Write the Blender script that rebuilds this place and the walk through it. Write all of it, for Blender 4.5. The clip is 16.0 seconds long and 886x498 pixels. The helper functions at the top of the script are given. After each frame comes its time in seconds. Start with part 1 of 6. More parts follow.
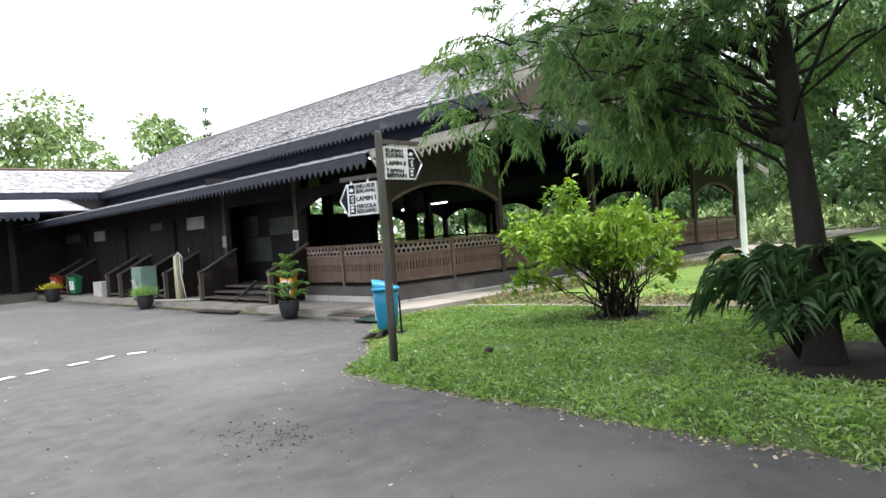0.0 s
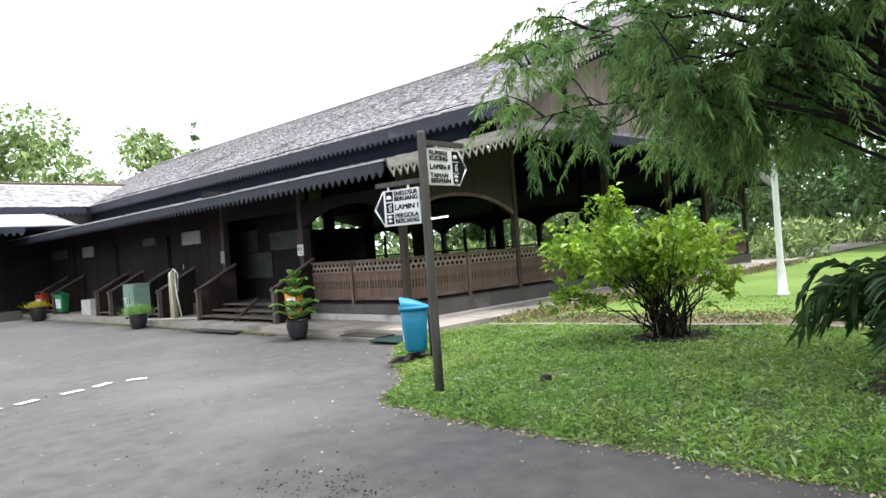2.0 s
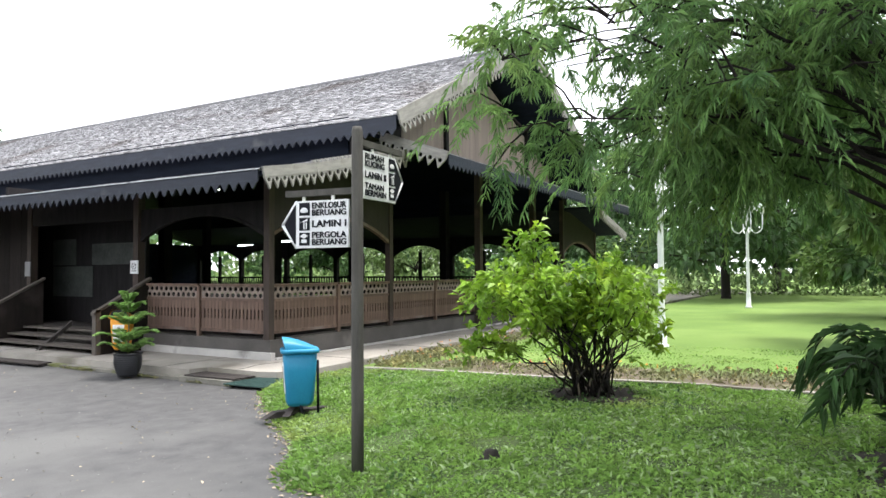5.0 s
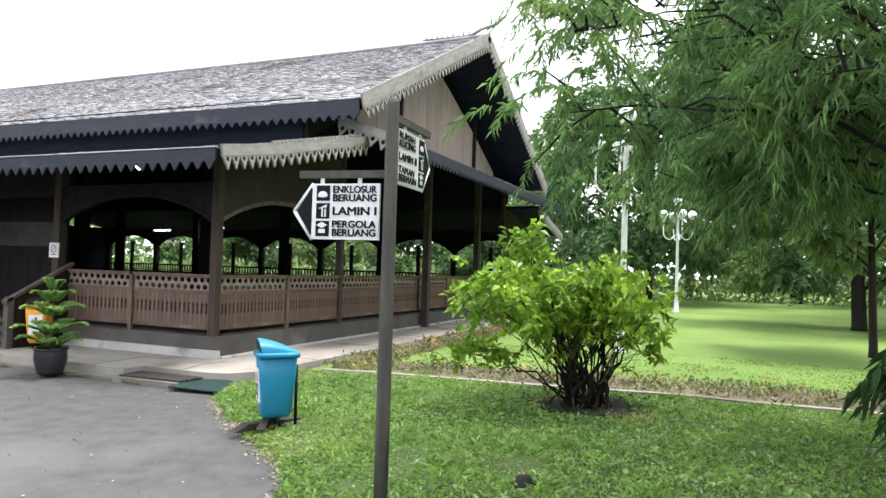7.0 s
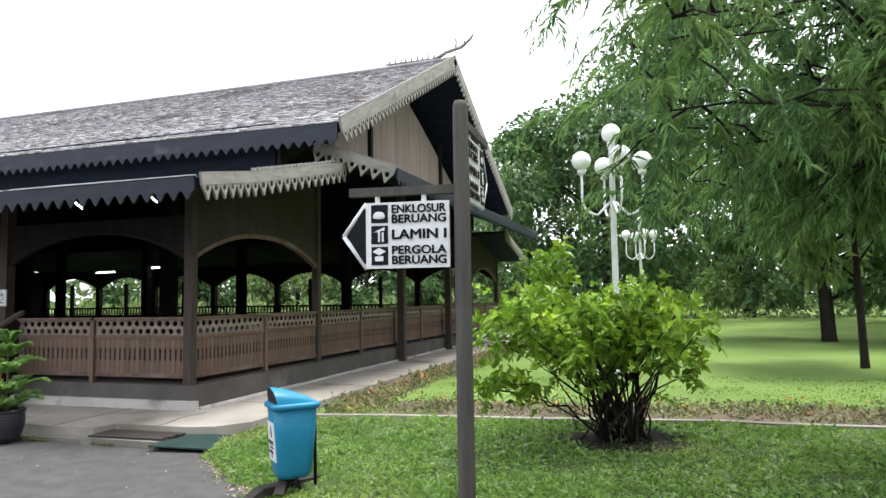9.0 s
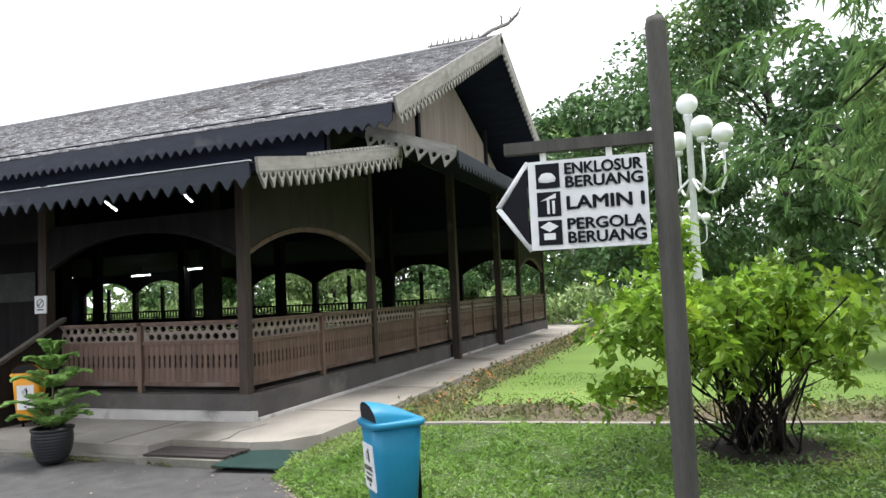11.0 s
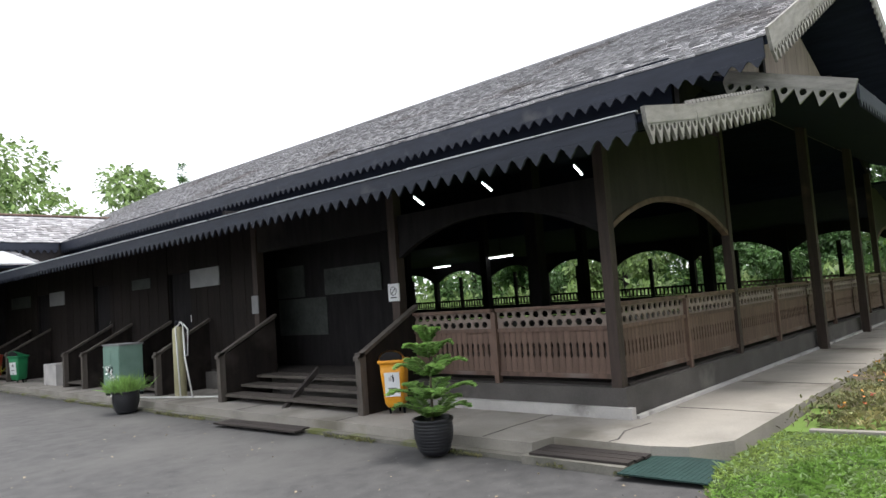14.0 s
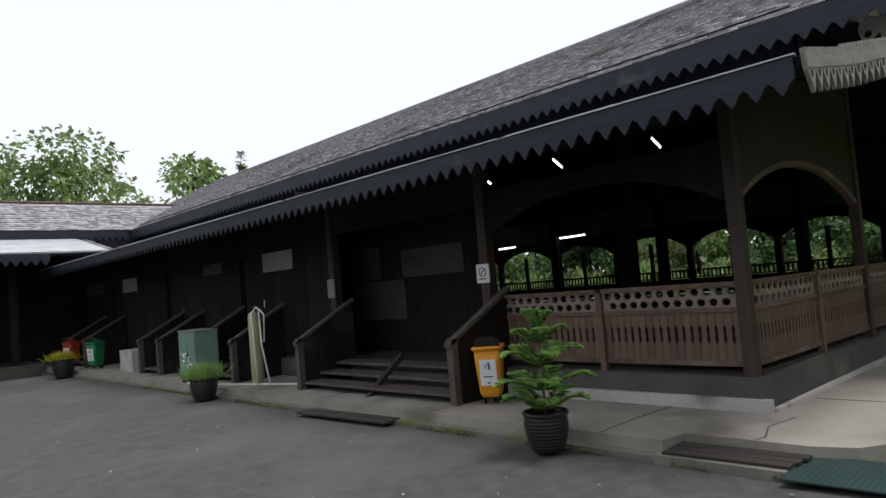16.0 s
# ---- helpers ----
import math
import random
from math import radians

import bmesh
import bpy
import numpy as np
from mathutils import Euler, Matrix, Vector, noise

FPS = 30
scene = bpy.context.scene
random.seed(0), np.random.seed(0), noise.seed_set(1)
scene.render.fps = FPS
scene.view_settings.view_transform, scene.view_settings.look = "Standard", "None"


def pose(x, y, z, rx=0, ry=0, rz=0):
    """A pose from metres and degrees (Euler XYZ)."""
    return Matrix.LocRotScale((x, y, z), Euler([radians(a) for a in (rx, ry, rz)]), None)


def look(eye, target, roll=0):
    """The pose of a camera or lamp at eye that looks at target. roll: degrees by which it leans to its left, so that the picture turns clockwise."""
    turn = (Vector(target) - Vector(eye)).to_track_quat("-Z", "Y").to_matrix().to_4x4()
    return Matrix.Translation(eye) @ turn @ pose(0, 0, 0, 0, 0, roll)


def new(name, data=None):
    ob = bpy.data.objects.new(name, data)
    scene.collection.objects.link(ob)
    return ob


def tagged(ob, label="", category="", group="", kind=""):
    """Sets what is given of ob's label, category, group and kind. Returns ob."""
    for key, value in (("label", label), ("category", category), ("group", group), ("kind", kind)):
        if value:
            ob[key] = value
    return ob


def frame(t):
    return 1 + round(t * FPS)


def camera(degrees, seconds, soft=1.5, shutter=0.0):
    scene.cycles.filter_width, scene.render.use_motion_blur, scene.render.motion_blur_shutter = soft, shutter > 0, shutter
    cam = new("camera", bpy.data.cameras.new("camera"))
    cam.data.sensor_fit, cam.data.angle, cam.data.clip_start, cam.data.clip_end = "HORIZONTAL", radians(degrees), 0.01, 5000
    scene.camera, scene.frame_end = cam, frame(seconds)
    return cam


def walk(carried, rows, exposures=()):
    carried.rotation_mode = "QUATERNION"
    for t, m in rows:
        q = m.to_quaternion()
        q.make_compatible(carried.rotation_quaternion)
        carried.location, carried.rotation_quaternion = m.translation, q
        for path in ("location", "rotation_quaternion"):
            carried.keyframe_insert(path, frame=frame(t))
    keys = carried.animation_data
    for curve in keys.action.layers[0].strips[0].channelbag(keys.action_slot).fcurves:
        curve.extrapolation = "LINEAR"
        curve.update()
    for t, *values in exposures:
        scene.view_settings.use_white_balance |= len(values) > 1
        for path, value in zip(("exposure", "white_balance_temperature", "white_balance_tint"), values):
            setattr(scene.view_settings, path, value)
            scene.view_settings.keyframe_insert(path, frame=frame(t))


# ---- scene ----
cam = camera(65.8, 16.0)
METRES, EYE, TILT, LEAN, TURN = 8.5, 1.5, 0.0, 0.0, -44.8
ROWS = [
    (0.0, 0.0, 0.0, 0.0, -0.09, -1.31, 4.05),
    (0.5, -0.0156, 0.0206, -0.0006, -1.49, -2.64, 2.55),
    (1.0, -0.0304, 0.0446, 0.0015, 0.43, -1.23, 3.12),
    (1.5, -0.0486, 0.0737, -0.0007, 1.1, -1.99, 2.26),
    (2.0, -0.0709, 0.0979, 0.0012, -1.2, -0.06, 4.17),
    (2.5, -0.0854, 0.1267, -0.0005, -1.63, -2.12, 2.85),
    (3.0, -0.0953, 0.1554, 0.0035, -3.73, 0.76, 2.55),
    (3.5, -0.1129, 0.1826, 0.0049, -6.46, 1.62, 3.4),
    (4.0, -0.1284, 0.2116, 0.0054, -10.98, 0.83, 2.04),
    (4.5, -0.1394, 0.2463, 0.009, -12.8, 2.17, 2.13),
    (5.0, -0.1525, 0.2786, 0.0091, -15.33, 1.93, 0.32),
    (7.5, -0.2335, 0.4103, 0.0127, -23.83, 2.04, -0.67),
    (8.0, -0.2435, 0.4366, 0.013, -24.37, 3.75, 1.94),
    (8.5, -0.2565, 0.4624, 0.0117, -27.14, 4.03, 0.83),
    (11.0, -0.2869, 0.6198, 0.0133, -24.87, 3.65, 2.64),
    (11.5, -0.2931, 0.6577, 0.0109, -19.88, 2.01, 2.51),
    (12.0, -0.3183, 0.6843, 0.0125, -15.66, 3.29, 4.41),
    (12.5, -0.3354, 0.7181, 0.0091, -9.01, 0.4, 3.73),
    (13.0, -0.3506, 0.7451, 0.0081, -3.4, 2.57, 3.71),
    (13.5, -0.3664, 0.764, 0.0109, -3.98, 3.6, 3.92),
    (14.0, -0.3867, 0.7853, 0.0102, -2.7, 4.03, 4.15),
    (14.5, -0.3943, 0.8106, 0.0106, 0.64, 3.5, 3.97),
    (15.0, -0.4047, 0.8327, 0.0112, 0.67, 4.06, 2.5),
    (15.5, -0.4236, 0.8529, 0.0136, -1.58, 5.0, 5.96),
    (16.0, -0.4442, 0.8688, 0.012, 1.8, 2.98, 4.82),
]
EXPOSURES = [(0.0, 1.22), (2.5, 1.25), (3.5, 1.2), (5.0, 1.3), (7.5, 1.3), (8.5, 1.1), (11.0, 0.95), (11.5, 1.4), (12.0, 1.72), (12.5, 1.92), (13.0, 1.6), (13.5, 1.5), (14.0, 0.72), (14.5, 0.5), (15.0, 0.12), (15.5, 0.2), (16.0, -0.22)]
walk(cam, [(t, pose(0, 0, EYE, TILT, LEAN, TURN) @ pose(METRES * x, METRES * y, METRES * z, 90 + pitch, roll, yaw)) for t, x, y, z, yaw, pitch, roll in ROWS], EXPOSURES)

# ---- light ----
world = bpy.data.worlds.new("overcast_sky")
scene.world = world
world.use_nodes = True
wn, wl = world.node_tree.nodes, world.node_tree.links
wn.clear()
sky = wn.new("ShaderNodeTexSky")
sky.sky_type = "NISHITA"
sky.sun_disc = False
sky.sun_elevation, sky.sun_rotation = radians(72), radians(155)
sky.air_density, sky.dust_density = 1.0, 6.0
cloud = wn.new("ShaderNodeMix")
cloud.data_type = "RGBA"
cloud.inputs["Factor"].default_value = 0.86
cloud.inputs[7].default_value = (9.7, 10.0, 10.6, 1)
bg = wn.new("ShaderNodeBackground")
bg.inputs["Strength"].default_value = 0.13
wo = wn.new("ShaderNodeOutputWorld")
wl.new(sky.outputs[0], cloud.inputs[6])
wl.new(cloud.outputs[2], bg.inputs[0])
wl.new(bg.outputs[0], wo.inputs[0])
sun_data = bpy.data.lights.new("sun", "SUN")
sun_data.energy, sun_data.angle, sun_data.color = 2.6, radians(18), (1.0, 0.97, 0.93)
sun = new("sun", sun_data)
sun.matrix_world = look((0, 0, 30), (-4.0, 8.5, 0))


# ---- materials ----
def material(name, colour, colour2=None, scale=4.0, rough=0.7, bump=0.15, fine=60.0, metal=0.0, stretch=(1, 1, 1),
             island=0.0, objects=0.0, spec=0.3, dirt=None, dirt_scale=0.7, dirt_at=0.55, trans=0.0, bump_scale=None):
    """Two scales of noise between two colours, stains of a third, random shade by piece, fine relief."""
    m = bpy.data.materials.new(name)
    m.use_nodes = True
    n, l = m.node_tree.nodes, m.node_tree.links
    b = n["Principled BSDF"]
    co = n.new("ShaderNodeTexCoord")
    mp = n.new("ShaderNodeMapping")
    mp.inputs["Scale"].default_value = stretch
    l.new(co.outputs["Object"], mp.inputs[0])
    t1 = n.new("ShaderNodeTexNoise")
    t1.inputs["Scale"].default_value, t1.inputs["Detail"].default_value = scale, 6
    t2 = n.new("ShaderNodeTexNoise")
    t2.inputs["Scale"].default_value, t2.inputs["Detail"].default_value = fine, 4
    l.new(mp.outputs[0], t1.inputs[0]), l.new(mp.outputs[0], t2.inputs[0])
    ad = n.new("ShaderNodeMath")
    ad.operation = "MULTIPLY_ADD"
    l.new(t2.outputs[0], ad.inputs[0])
    ad.inputs[1].default_value = 0.5
    l.new(t1.outputs[0], ad.inputs[2])
    rp = n.new("ShaderNodeMapRange")
    rp.inputs[1].default_value, rp.inputs[2].default_value = 0.5, 1.0
    l.new(ad.outputs[0], rp.inputs[0])
    mx = n.new("ShaderNodeMix")
    mx.data_type = "RGBA"
    c2 = colour2 or tuple(c * 0.6 for c in colour)
    mx.inputs[6].default_value, mx.inputs[7].default_value = (*colour, 1), (*c2, 1)
    l.new(rp.outputs[0], mx.inputs[0])
    out = mx.outputs[2]
    if dirt:
        t3 = n.new("ShaderNodeTexNoise")
        t3.inputs["Scale"].default_value, t3.inputs["Detail"].default_value = dirt_scale, 8
        l.new(co.outputs["Object"], t3.inputs[0])
        r3 = n.new("ShaderNodeMapRange")
        r3.inputs[1].default_value, r3.inputs[2].default_value = dirt_at, dirt_at + 0.14
        l.new(t3.outputs[0], r3.inputs[0])
        m3 = n.new("ShaderNodeMix")
        m3.data_type = "RGBA"
        m3.inputs[7].default_value = (*dirt, 1)
        l.new(r3.outputs[0], m3.inputs[0]), l.new(out, m3.inputs[6])
        out = m3.outputs[2]
    if island or objects:
        if island:
            g = n.new("ShaderNodeNewGeometry")
            rnd = g.outputs["Random Per Island"]
        else:
            g = n.new("ShaderNodeObjectInfo")
            rnd = g.outputs["Random"]
        hs = n.new("ShaderNodeHueSaturation")
        vr = n.new("ShaderNodeMapRange")
        a = island or objects
        vr.inputs[3].default_value, vr.inputs[4].default_value = 1 - a, 1 + a
        l.new(rnd, vr.inputs[0]), l.new(vr.outputs[0], hs.inputs["Value"]), l.new(out, hs.inputs["Color"])
        out = hs.outputs[0]
    l.new(out, b.inputs["Base Color"])
    b.inputs["Roughness"].default_value, b.inputs["Metallic"].default_value = rough, metal
    b.inputs["Specular IOR Level"].default_value = spec
    if bump:
        bp = n.new("ShaderNodeBump")
        bp.inputs["Strength"].default_value, bp.inputs["Distance"].default_value = bump, 0.02
        l.new(ad.outputs[0], bp.inputs["Height"]), l.new(bp.outputs[0], b.inputs["Normal"])
    if trans:
        tr = n.new("ShaderNodeBsdfTranslucent")
        ms = n.new("ShaderNodeMixShader")
        ms.inputs[0].default_value = trans
        l.new(out, tr.inputs[0]), l.new(b.outputs[0], ms.inputs[1]), l.new(tr.outputs[0], ms.inputs[2])
        l.new(ms.outputs[0], n["Material Output"].inputs[0])
    return m


def plain(name, colour, rough=0.5, metal=0.0, spec=0.4, glow=0.0):
    m = bpy.data.materials.new(name)
    m.use_nodes = True
    b = m.node_tree.nodes["Principled BSDF"]
    b.inputs["Base Color"].default_value = (*colour, 1)
    b.inputs["Roughness"].default_value, b.inputs["Metallic"].default_value = rough, metal
    b.inputs["Specular IOR Level"].default_value = spec
    if glow:
        b.inputs["Emission Color"].default_value, b.inputs["Emission Strength"].default_value = (*colour, 1), glow
    return m


# near-black ironwood; its colour also stands in for shade on sheltered wood
DARK = material("dark_ironwood_and_shade", (0.023, 0.021, 0.022), (0.012, 0.011, 0.012), 3, 0.75, 0.3, 40, stretch=(3, 3, 0.5), spec=0.1, dirt=(0.036, 0.031, 0.028), dirt_at=0.6)
# shade and the blue glare over it are put into this wood's colour
SHADE_WOOD = material("shade_blue_underside_wood", (0.014, 0.018, 0.030), (0.008, 0.010, 0.017), 3, 0.8, 0.3, 40, stretch=(3, 0.4, 3), spec=0.08)
RAIL = material("weathered_brown_wood", (0.160, 0.104, 0.080), (0.080, 0.054, 0.044), 4, 0.7, 0.3, 50, stretch=(3, 3, 0.6), objects=0.16, dirt=(0.17, 0.135, 0.12), dirt_scale=1.4, dirt_at=0.56)
POST = material("brown_post_wood", (0.064, 0.045, 0.038), (0.034, 0.026, 0.023), 4, 0.65, 0.3, 50, stretch=(5, 5, 0.5), dirt=(0.16, 0.10, 0.085), dirt_scale=1.2, dirt_at=0.6)
WALLW = material("dark_plank_wall", (0.024, 0.019, 0.017), (0.012, 0.010, 0.0095), 3, 0.75, 0.3, 45, stretch=(3, 3, 0.5), objects=0.2, spec=0.12, dirt=(0.048, 0.040, 0.036), dirt_scale=0.9, dirt_at=0.6)
# dark eave wood; the blue in it paints reflected sky
EAVE = material("sky_tinted_eave_wood", (0.021, 0.026, 0.042), (0.012, 0.015, 0.025), 4, 0.5, 0.3, 45, stretch=(0.6, 3, 3), dirt=(0.055, 0.055, 0.062), dirt_scale=1.6, dirt_at=0.6)
ARCHW = material("brown_arch_board", (0.040, 0.032, 0.029), (0.024, 0.020, 0.019), 3, 0.7, 0.3, 45, stretch=(3, 3, 0.5), dirt=(0.050, 0.041, 0.037), dirt_scale=0.9, dirt_at=0.6)
GREYW = material("grey_weathered_wood", (0.30, 0.285, 0.265), (0.17, 0.165, 0.155), 5, 0.8, 0.3, 45, stretch=(0.6, 3, 3), dirt=(0.16, 0.15, 0.13), dirt_scale=2.2, dirt_at=0.58)
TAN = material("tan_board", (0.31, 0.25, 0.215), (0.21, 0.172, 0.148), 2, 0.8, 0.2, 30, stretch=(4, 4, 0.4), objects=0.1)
SHINGLE = material("ironwood_shingle", (0.35, 0.345, 0.36), (0.22, 0.217, 0.225), 6, 0.85, 0.3, 50, spec=0.12, island=0.34, dirt=(0.17, 0.155, 0.155), dirt_scale=0.5, dirt_at=0.58)
SHINGLE_P = material("ironwood_shingle_near", (0.35, 0.345, 0.36), (0.22, 0.217, 0.225), 6, 0.85, 0.3, 50, spec=0.12, objects=0.34, dirt=(0.17, 0.155, 0.155), dirt_scale=0.5, dirt_at=0.58)
# pale roof sheet; the bright colour carries reflected sky
SHEET = material("sheet_with_sky_sheen", (0.62, 0.64, 0.67), (0.36, 0.37, 0.39), 2, 0.35, 0.1, 20, metal=0.2)
ASPHALT = material("asphalt", (0.085, 0.083, 0.083), (0.048, 0.047, 0.048), 5, 0.8, 0.14, 130, dirt=(0.096, 0.094, 0.092), dirt_scale=0.35, dirt_at=0.50)
CONCRETE = material("pale_concrete", (0.335, 0.310, 0.275), (0.22, 0.205, 0.185), 1.5, 0.85, 0.3, 70, dirt=(0.16, 0.145, 0.12), dirt_scale=0.9, dirt_at=0.54)
KERB = material("mossy_kerb", (0.20, 0.19, 0.165), (0.11, 0.105, 0.09), 3, 0.9, 0.4, 60, dirt=(0.115, 0.125, 0.045), dirt_scale=1.8, dirt_at=0.52)
RAILP = material("pale_fretwork_wood", (0.27, 0.215, 0.185), (0.15, 0.12, 0.105), 4, 0.7, 0.3, 50, dirt=(0.15, 0.115, 0.10), dirt_scale=1.2, dirt_at=0.55)
PLINTH = material("grey_plinth_cement", (0.110, 0.101, 0.095), (0.066, 0.061, 0.058), 2, 0.85, 0.3, 60, dirt=(0.17, 0.155, 0.145), dirt_scale=1.3, dirt_at=0.6)
CURB = material("pale_plinth_edge", (0.52, 0.50, 0.48), (0.36, 0.345, 0.335), 3, 0.85, 0.3, 60, dirt=(0.12, 0.11, 0.10), dirt_scale=2.0, dirt_at=0.57)
SOIL = material("lawn_soil", (0.066, 0.098, 0.028), (0.036, 0.058, 0.017), 3, 0.95, 0.5, 60, dirt=(0.075, 0.070, 0.035), dirt_scale=0.8, dirt_at=0.66)
FARGRASS = material("far_lawn", (0.126, 0.198, 0.042), (0.088, 0.152, 0.030), 0.6, 0.95, 0.6, 14, dirt=(0.150, 0.225, 0.055), dirt_scale=0.2, dirt_at=0.5)
GRASS = material("grass_blades", (0.255, 0.395, 0.100), (0.150, 0.275, 0.060), 0.9, 0.42, 0, 8, island=0.5, trans=0.3, dirt=(0.33, 0.40, 0.13), dirt_scale=0.6, dirt_at=0.55)
BEDLEAF = material("bed_plants", (0.200, 0.215, 0.095), (0.130, 0.125, 0.065), 1.5, 0.6, 0, 8, island=0.5, trans=0.25, dirt=(0.32, 0.29, 0.13), dirt_scale=1.2, dirt_at=0.56)
NEEDLE = material("drooping_leaves", (0.215, 0.355, 0.110), (0.062, 0.140, 0.052), 2.2, 0.38, 0, 6, island=0.5, trans=0.45, dirt=(0.20, 0.30, 0.08), dirt_scale=0.8, dirt_at=0.54)
BUSHLEAF = material("bright_bush_leaves", (0.260, 0.410, 0.040), (0.105, 0.215, 0.028), 1.2, 0.4, 0, 6, island=0.45, trans=0.35, dirt=(0.36, 0.50, 0.045), dirt_scale=1.6, dirt_at=0.54)
SHRUBLEAF = material("dark_shrub_leaves", (0.050, 0.105, 0.034), (0.028, 0.062, 0.020), 1.2, 0.4, 0, 6, island=0.4, trans=0.25)
TREELEAF = material("tree_leaves", (0.095, 0.175, 0.060), (0.05, 0.105, 0.038), 0.35, 0.5, 0, 3, island=0.5, trans=0.3, dirt=(0.17, 0.26, 0.07), dirt_scale=0.25, dirt_at=0.54)
# leaf colour lightened and greyed to paint the haze over far foliage
LIGHTLEAF = material("haze_pale_tree_leaves", (0.22, 0.31, 0.12), (0.145, 0.215, 0.08), 0.35, 0.5, 0, 3, island=0.5, trans=0.35, dirt=(0.20, 0.27, 0.10), dirt_scale=0.3, dirt_at=0.54)
BARK = material("dark_bark", (0.026, 0.021, 0.018), (0.012, 0.010, 0.009), 6, 0.9, 0.8, 40, stretch=(2, 2, 0.5))
STEMS = material("pale_stems", (0.20, 0.165, 0.12), (0.10, 0.08, 0.06), 6, 0.8, 0.3, 40)
SIGNPOST = material("grey_green_post_wood", (0.088, 0.084, 0.074), (0.046, 0.044, 0.040), 4, 0.75, 0.3, 50, stretch=(5, 5, 0.5))
WHITE = material("white_sign_paint", (0.74, 0.75, 0.76), (0.62, 0.63, 0.64), 4, 0.5, 0.03, 40)
INK = plain("black_sign_paint", (0.008, 0.009, 0.013), 0.6, spec=0.12)
LAMPPAINT = material("white_lamp_paint", (0.74, 0.76, 0.76), (0.58, 0.6, 0.6), 5, 0.45, 0.1, 40, dirt=(0.35, 0.34, 0.3), dirt_scale=3, dirt_at=0.62)
GLOBE = plain("opal_globe", (0.85, 0.87, 0.88), 0.25)
BLUE = material("blue_plastic", (0.018, 0.215, 0.370), (0.014, 0.165, 0.290), 3, 0.42, 0.04, 50)
YELLOW = material("yellow_plastic", (0.75, 0.34, 0.025), (0.60, 0.25, 0.02), 3, 0.42, 0.04, 50)
GREEN = material("green_plastic", (0.03, 0.24, 0.10), (0.02, 0.17, 0.07), 3, 0.42, 0.04, 50)
RED = material("red_plastic", (0.42, 0.06, 0.03), (0.30, 0.04, 0.02), 3, 0.42, 0.04, 50)
HOLE = plain("dark_inside", (0.012, 0.012, 0.014), 0.8)
POT = material("black_glazed_pot", (0.020, 0.021, 0.025), (0.012, 0.012, 0.014), 4, 0.35, 0.08, 40)
TANK = material("beige_tank", (0.46, 0.43, 0.27), (0.36, 0.33, 0.20), 3, 0.5, 0.08, 40)
CABINET = material("pale_green_cabinet", (0.20, 0.31, 0.26), (0.14, 0.23, 0.19), 3, 0.55, 0.08, 40, dirt=(0.10, 0.13, 0.11), dirt_scale=2, dirt_at=0.6)
PVC = plain("white_pvc", (0.75, 0.75, 0.72), 0.4)
MAT = material("green_mesh_cover", (0.024, 0.055, 0.050), (0.014, 0.034, 0.031), 5, 0.7, 0.3, 80)
PLANK = material("dark_ground_plank", (0.050, 0.042, 0.038), (0.026, 0.022, 0.021), 4, 0.8, 0.4, 50, stretch=(3, 0.5, 3))
PAINT = material("worn_road_paint", (0.66, 0.66, 0.64), (0.42, 0.42, 0.41), 6, 0.7, 0.2, 60)
TUBE = plain("lit_tube", (0.9, 0.97, 1.0), 0.3, glow=6.0)
GLARE = plain("lamp_housing", (0.6, 0.6, 0.6), 0.5)
POSTER = material("faded_poster", (0.070, 0.078, 0.072), (0.025, 0.028, 0.028), 2.5, 0.6, 0, 20)
PAPER = material("pale_notice", (0.27, 0.27, 0.275), (0.19, 0.19, 0.195), 3, 0.6, 0, 30)
FLOWER = material("yellow_red_flowers", (0.75, 0.45, 0.05), (0.5, 0.08, 0.12), 4, 0.6, 0, 20, island=0.3)
PALEGRASS = material("coarse_blades", (0.38, 0.47, 0.26), (0.25, 0.36, 0.15), 0.9, 0.33, 0, 8, island=0.4, trans=0.2, spec=0.5)
WEEDLEAF = material("weed_leaves", (0.075, 0.150, 0.045), (0.045, 0.095, 0.030), 1.5, 0.42, 0, 8, island=0.4, trans=0.2)
EARTH = material("bed_earth", (0.150, 0.122, 0.088), (0.090, 0.074, 0.052), 3, 0.95, 0.6, 40, dirt=(0.105, 0.140, 0.045), dirt_scale=1.1, dirt_at=0.48)
# soil colour darkened to carry the shade under tree and bush
SHADED_SOIL = material("shaded_soil", (0.030, 0.023, 0.017), (0.014, 0.011, 0.009), 5, 0.95, 0.7, 50, dirt=(0.055, 0.042, 0.028), dirt_scale=3.0, dirt_at=0.58)
LITTER = material("dry_leaf_litter", (0.34, 0.29, 0.21), (0.17, 0.13, 0.09), 4, 0.8, 0, 20, island=0.5)


CHIP = material("stone_chips", (0.22, 0.215, 0.21), (0.04, 0.04, 0.04), 9, 0.8, 0, 40, island=0.6)


# ---- mesh helpers ----
def box(bm, x0, x1, y0, y1, z0, z1, m=None):
    v = [bm.verts.new((x, y, z)) for x in (x0, x1) for y in (y0, y1) for z in (z0, z1)]
    for f in ((0, 1, 3, 2), (4, 6, 7, 5), (0, 4, 5, 1), (2, 3, 7, 6), (0, 2, 6, 4), (1, 5, 7, 3)):
        bm.faces.new([v[i] for i in f])
    if m is not None:
        for q in v:
            q.co = m @ q.co
    return bm


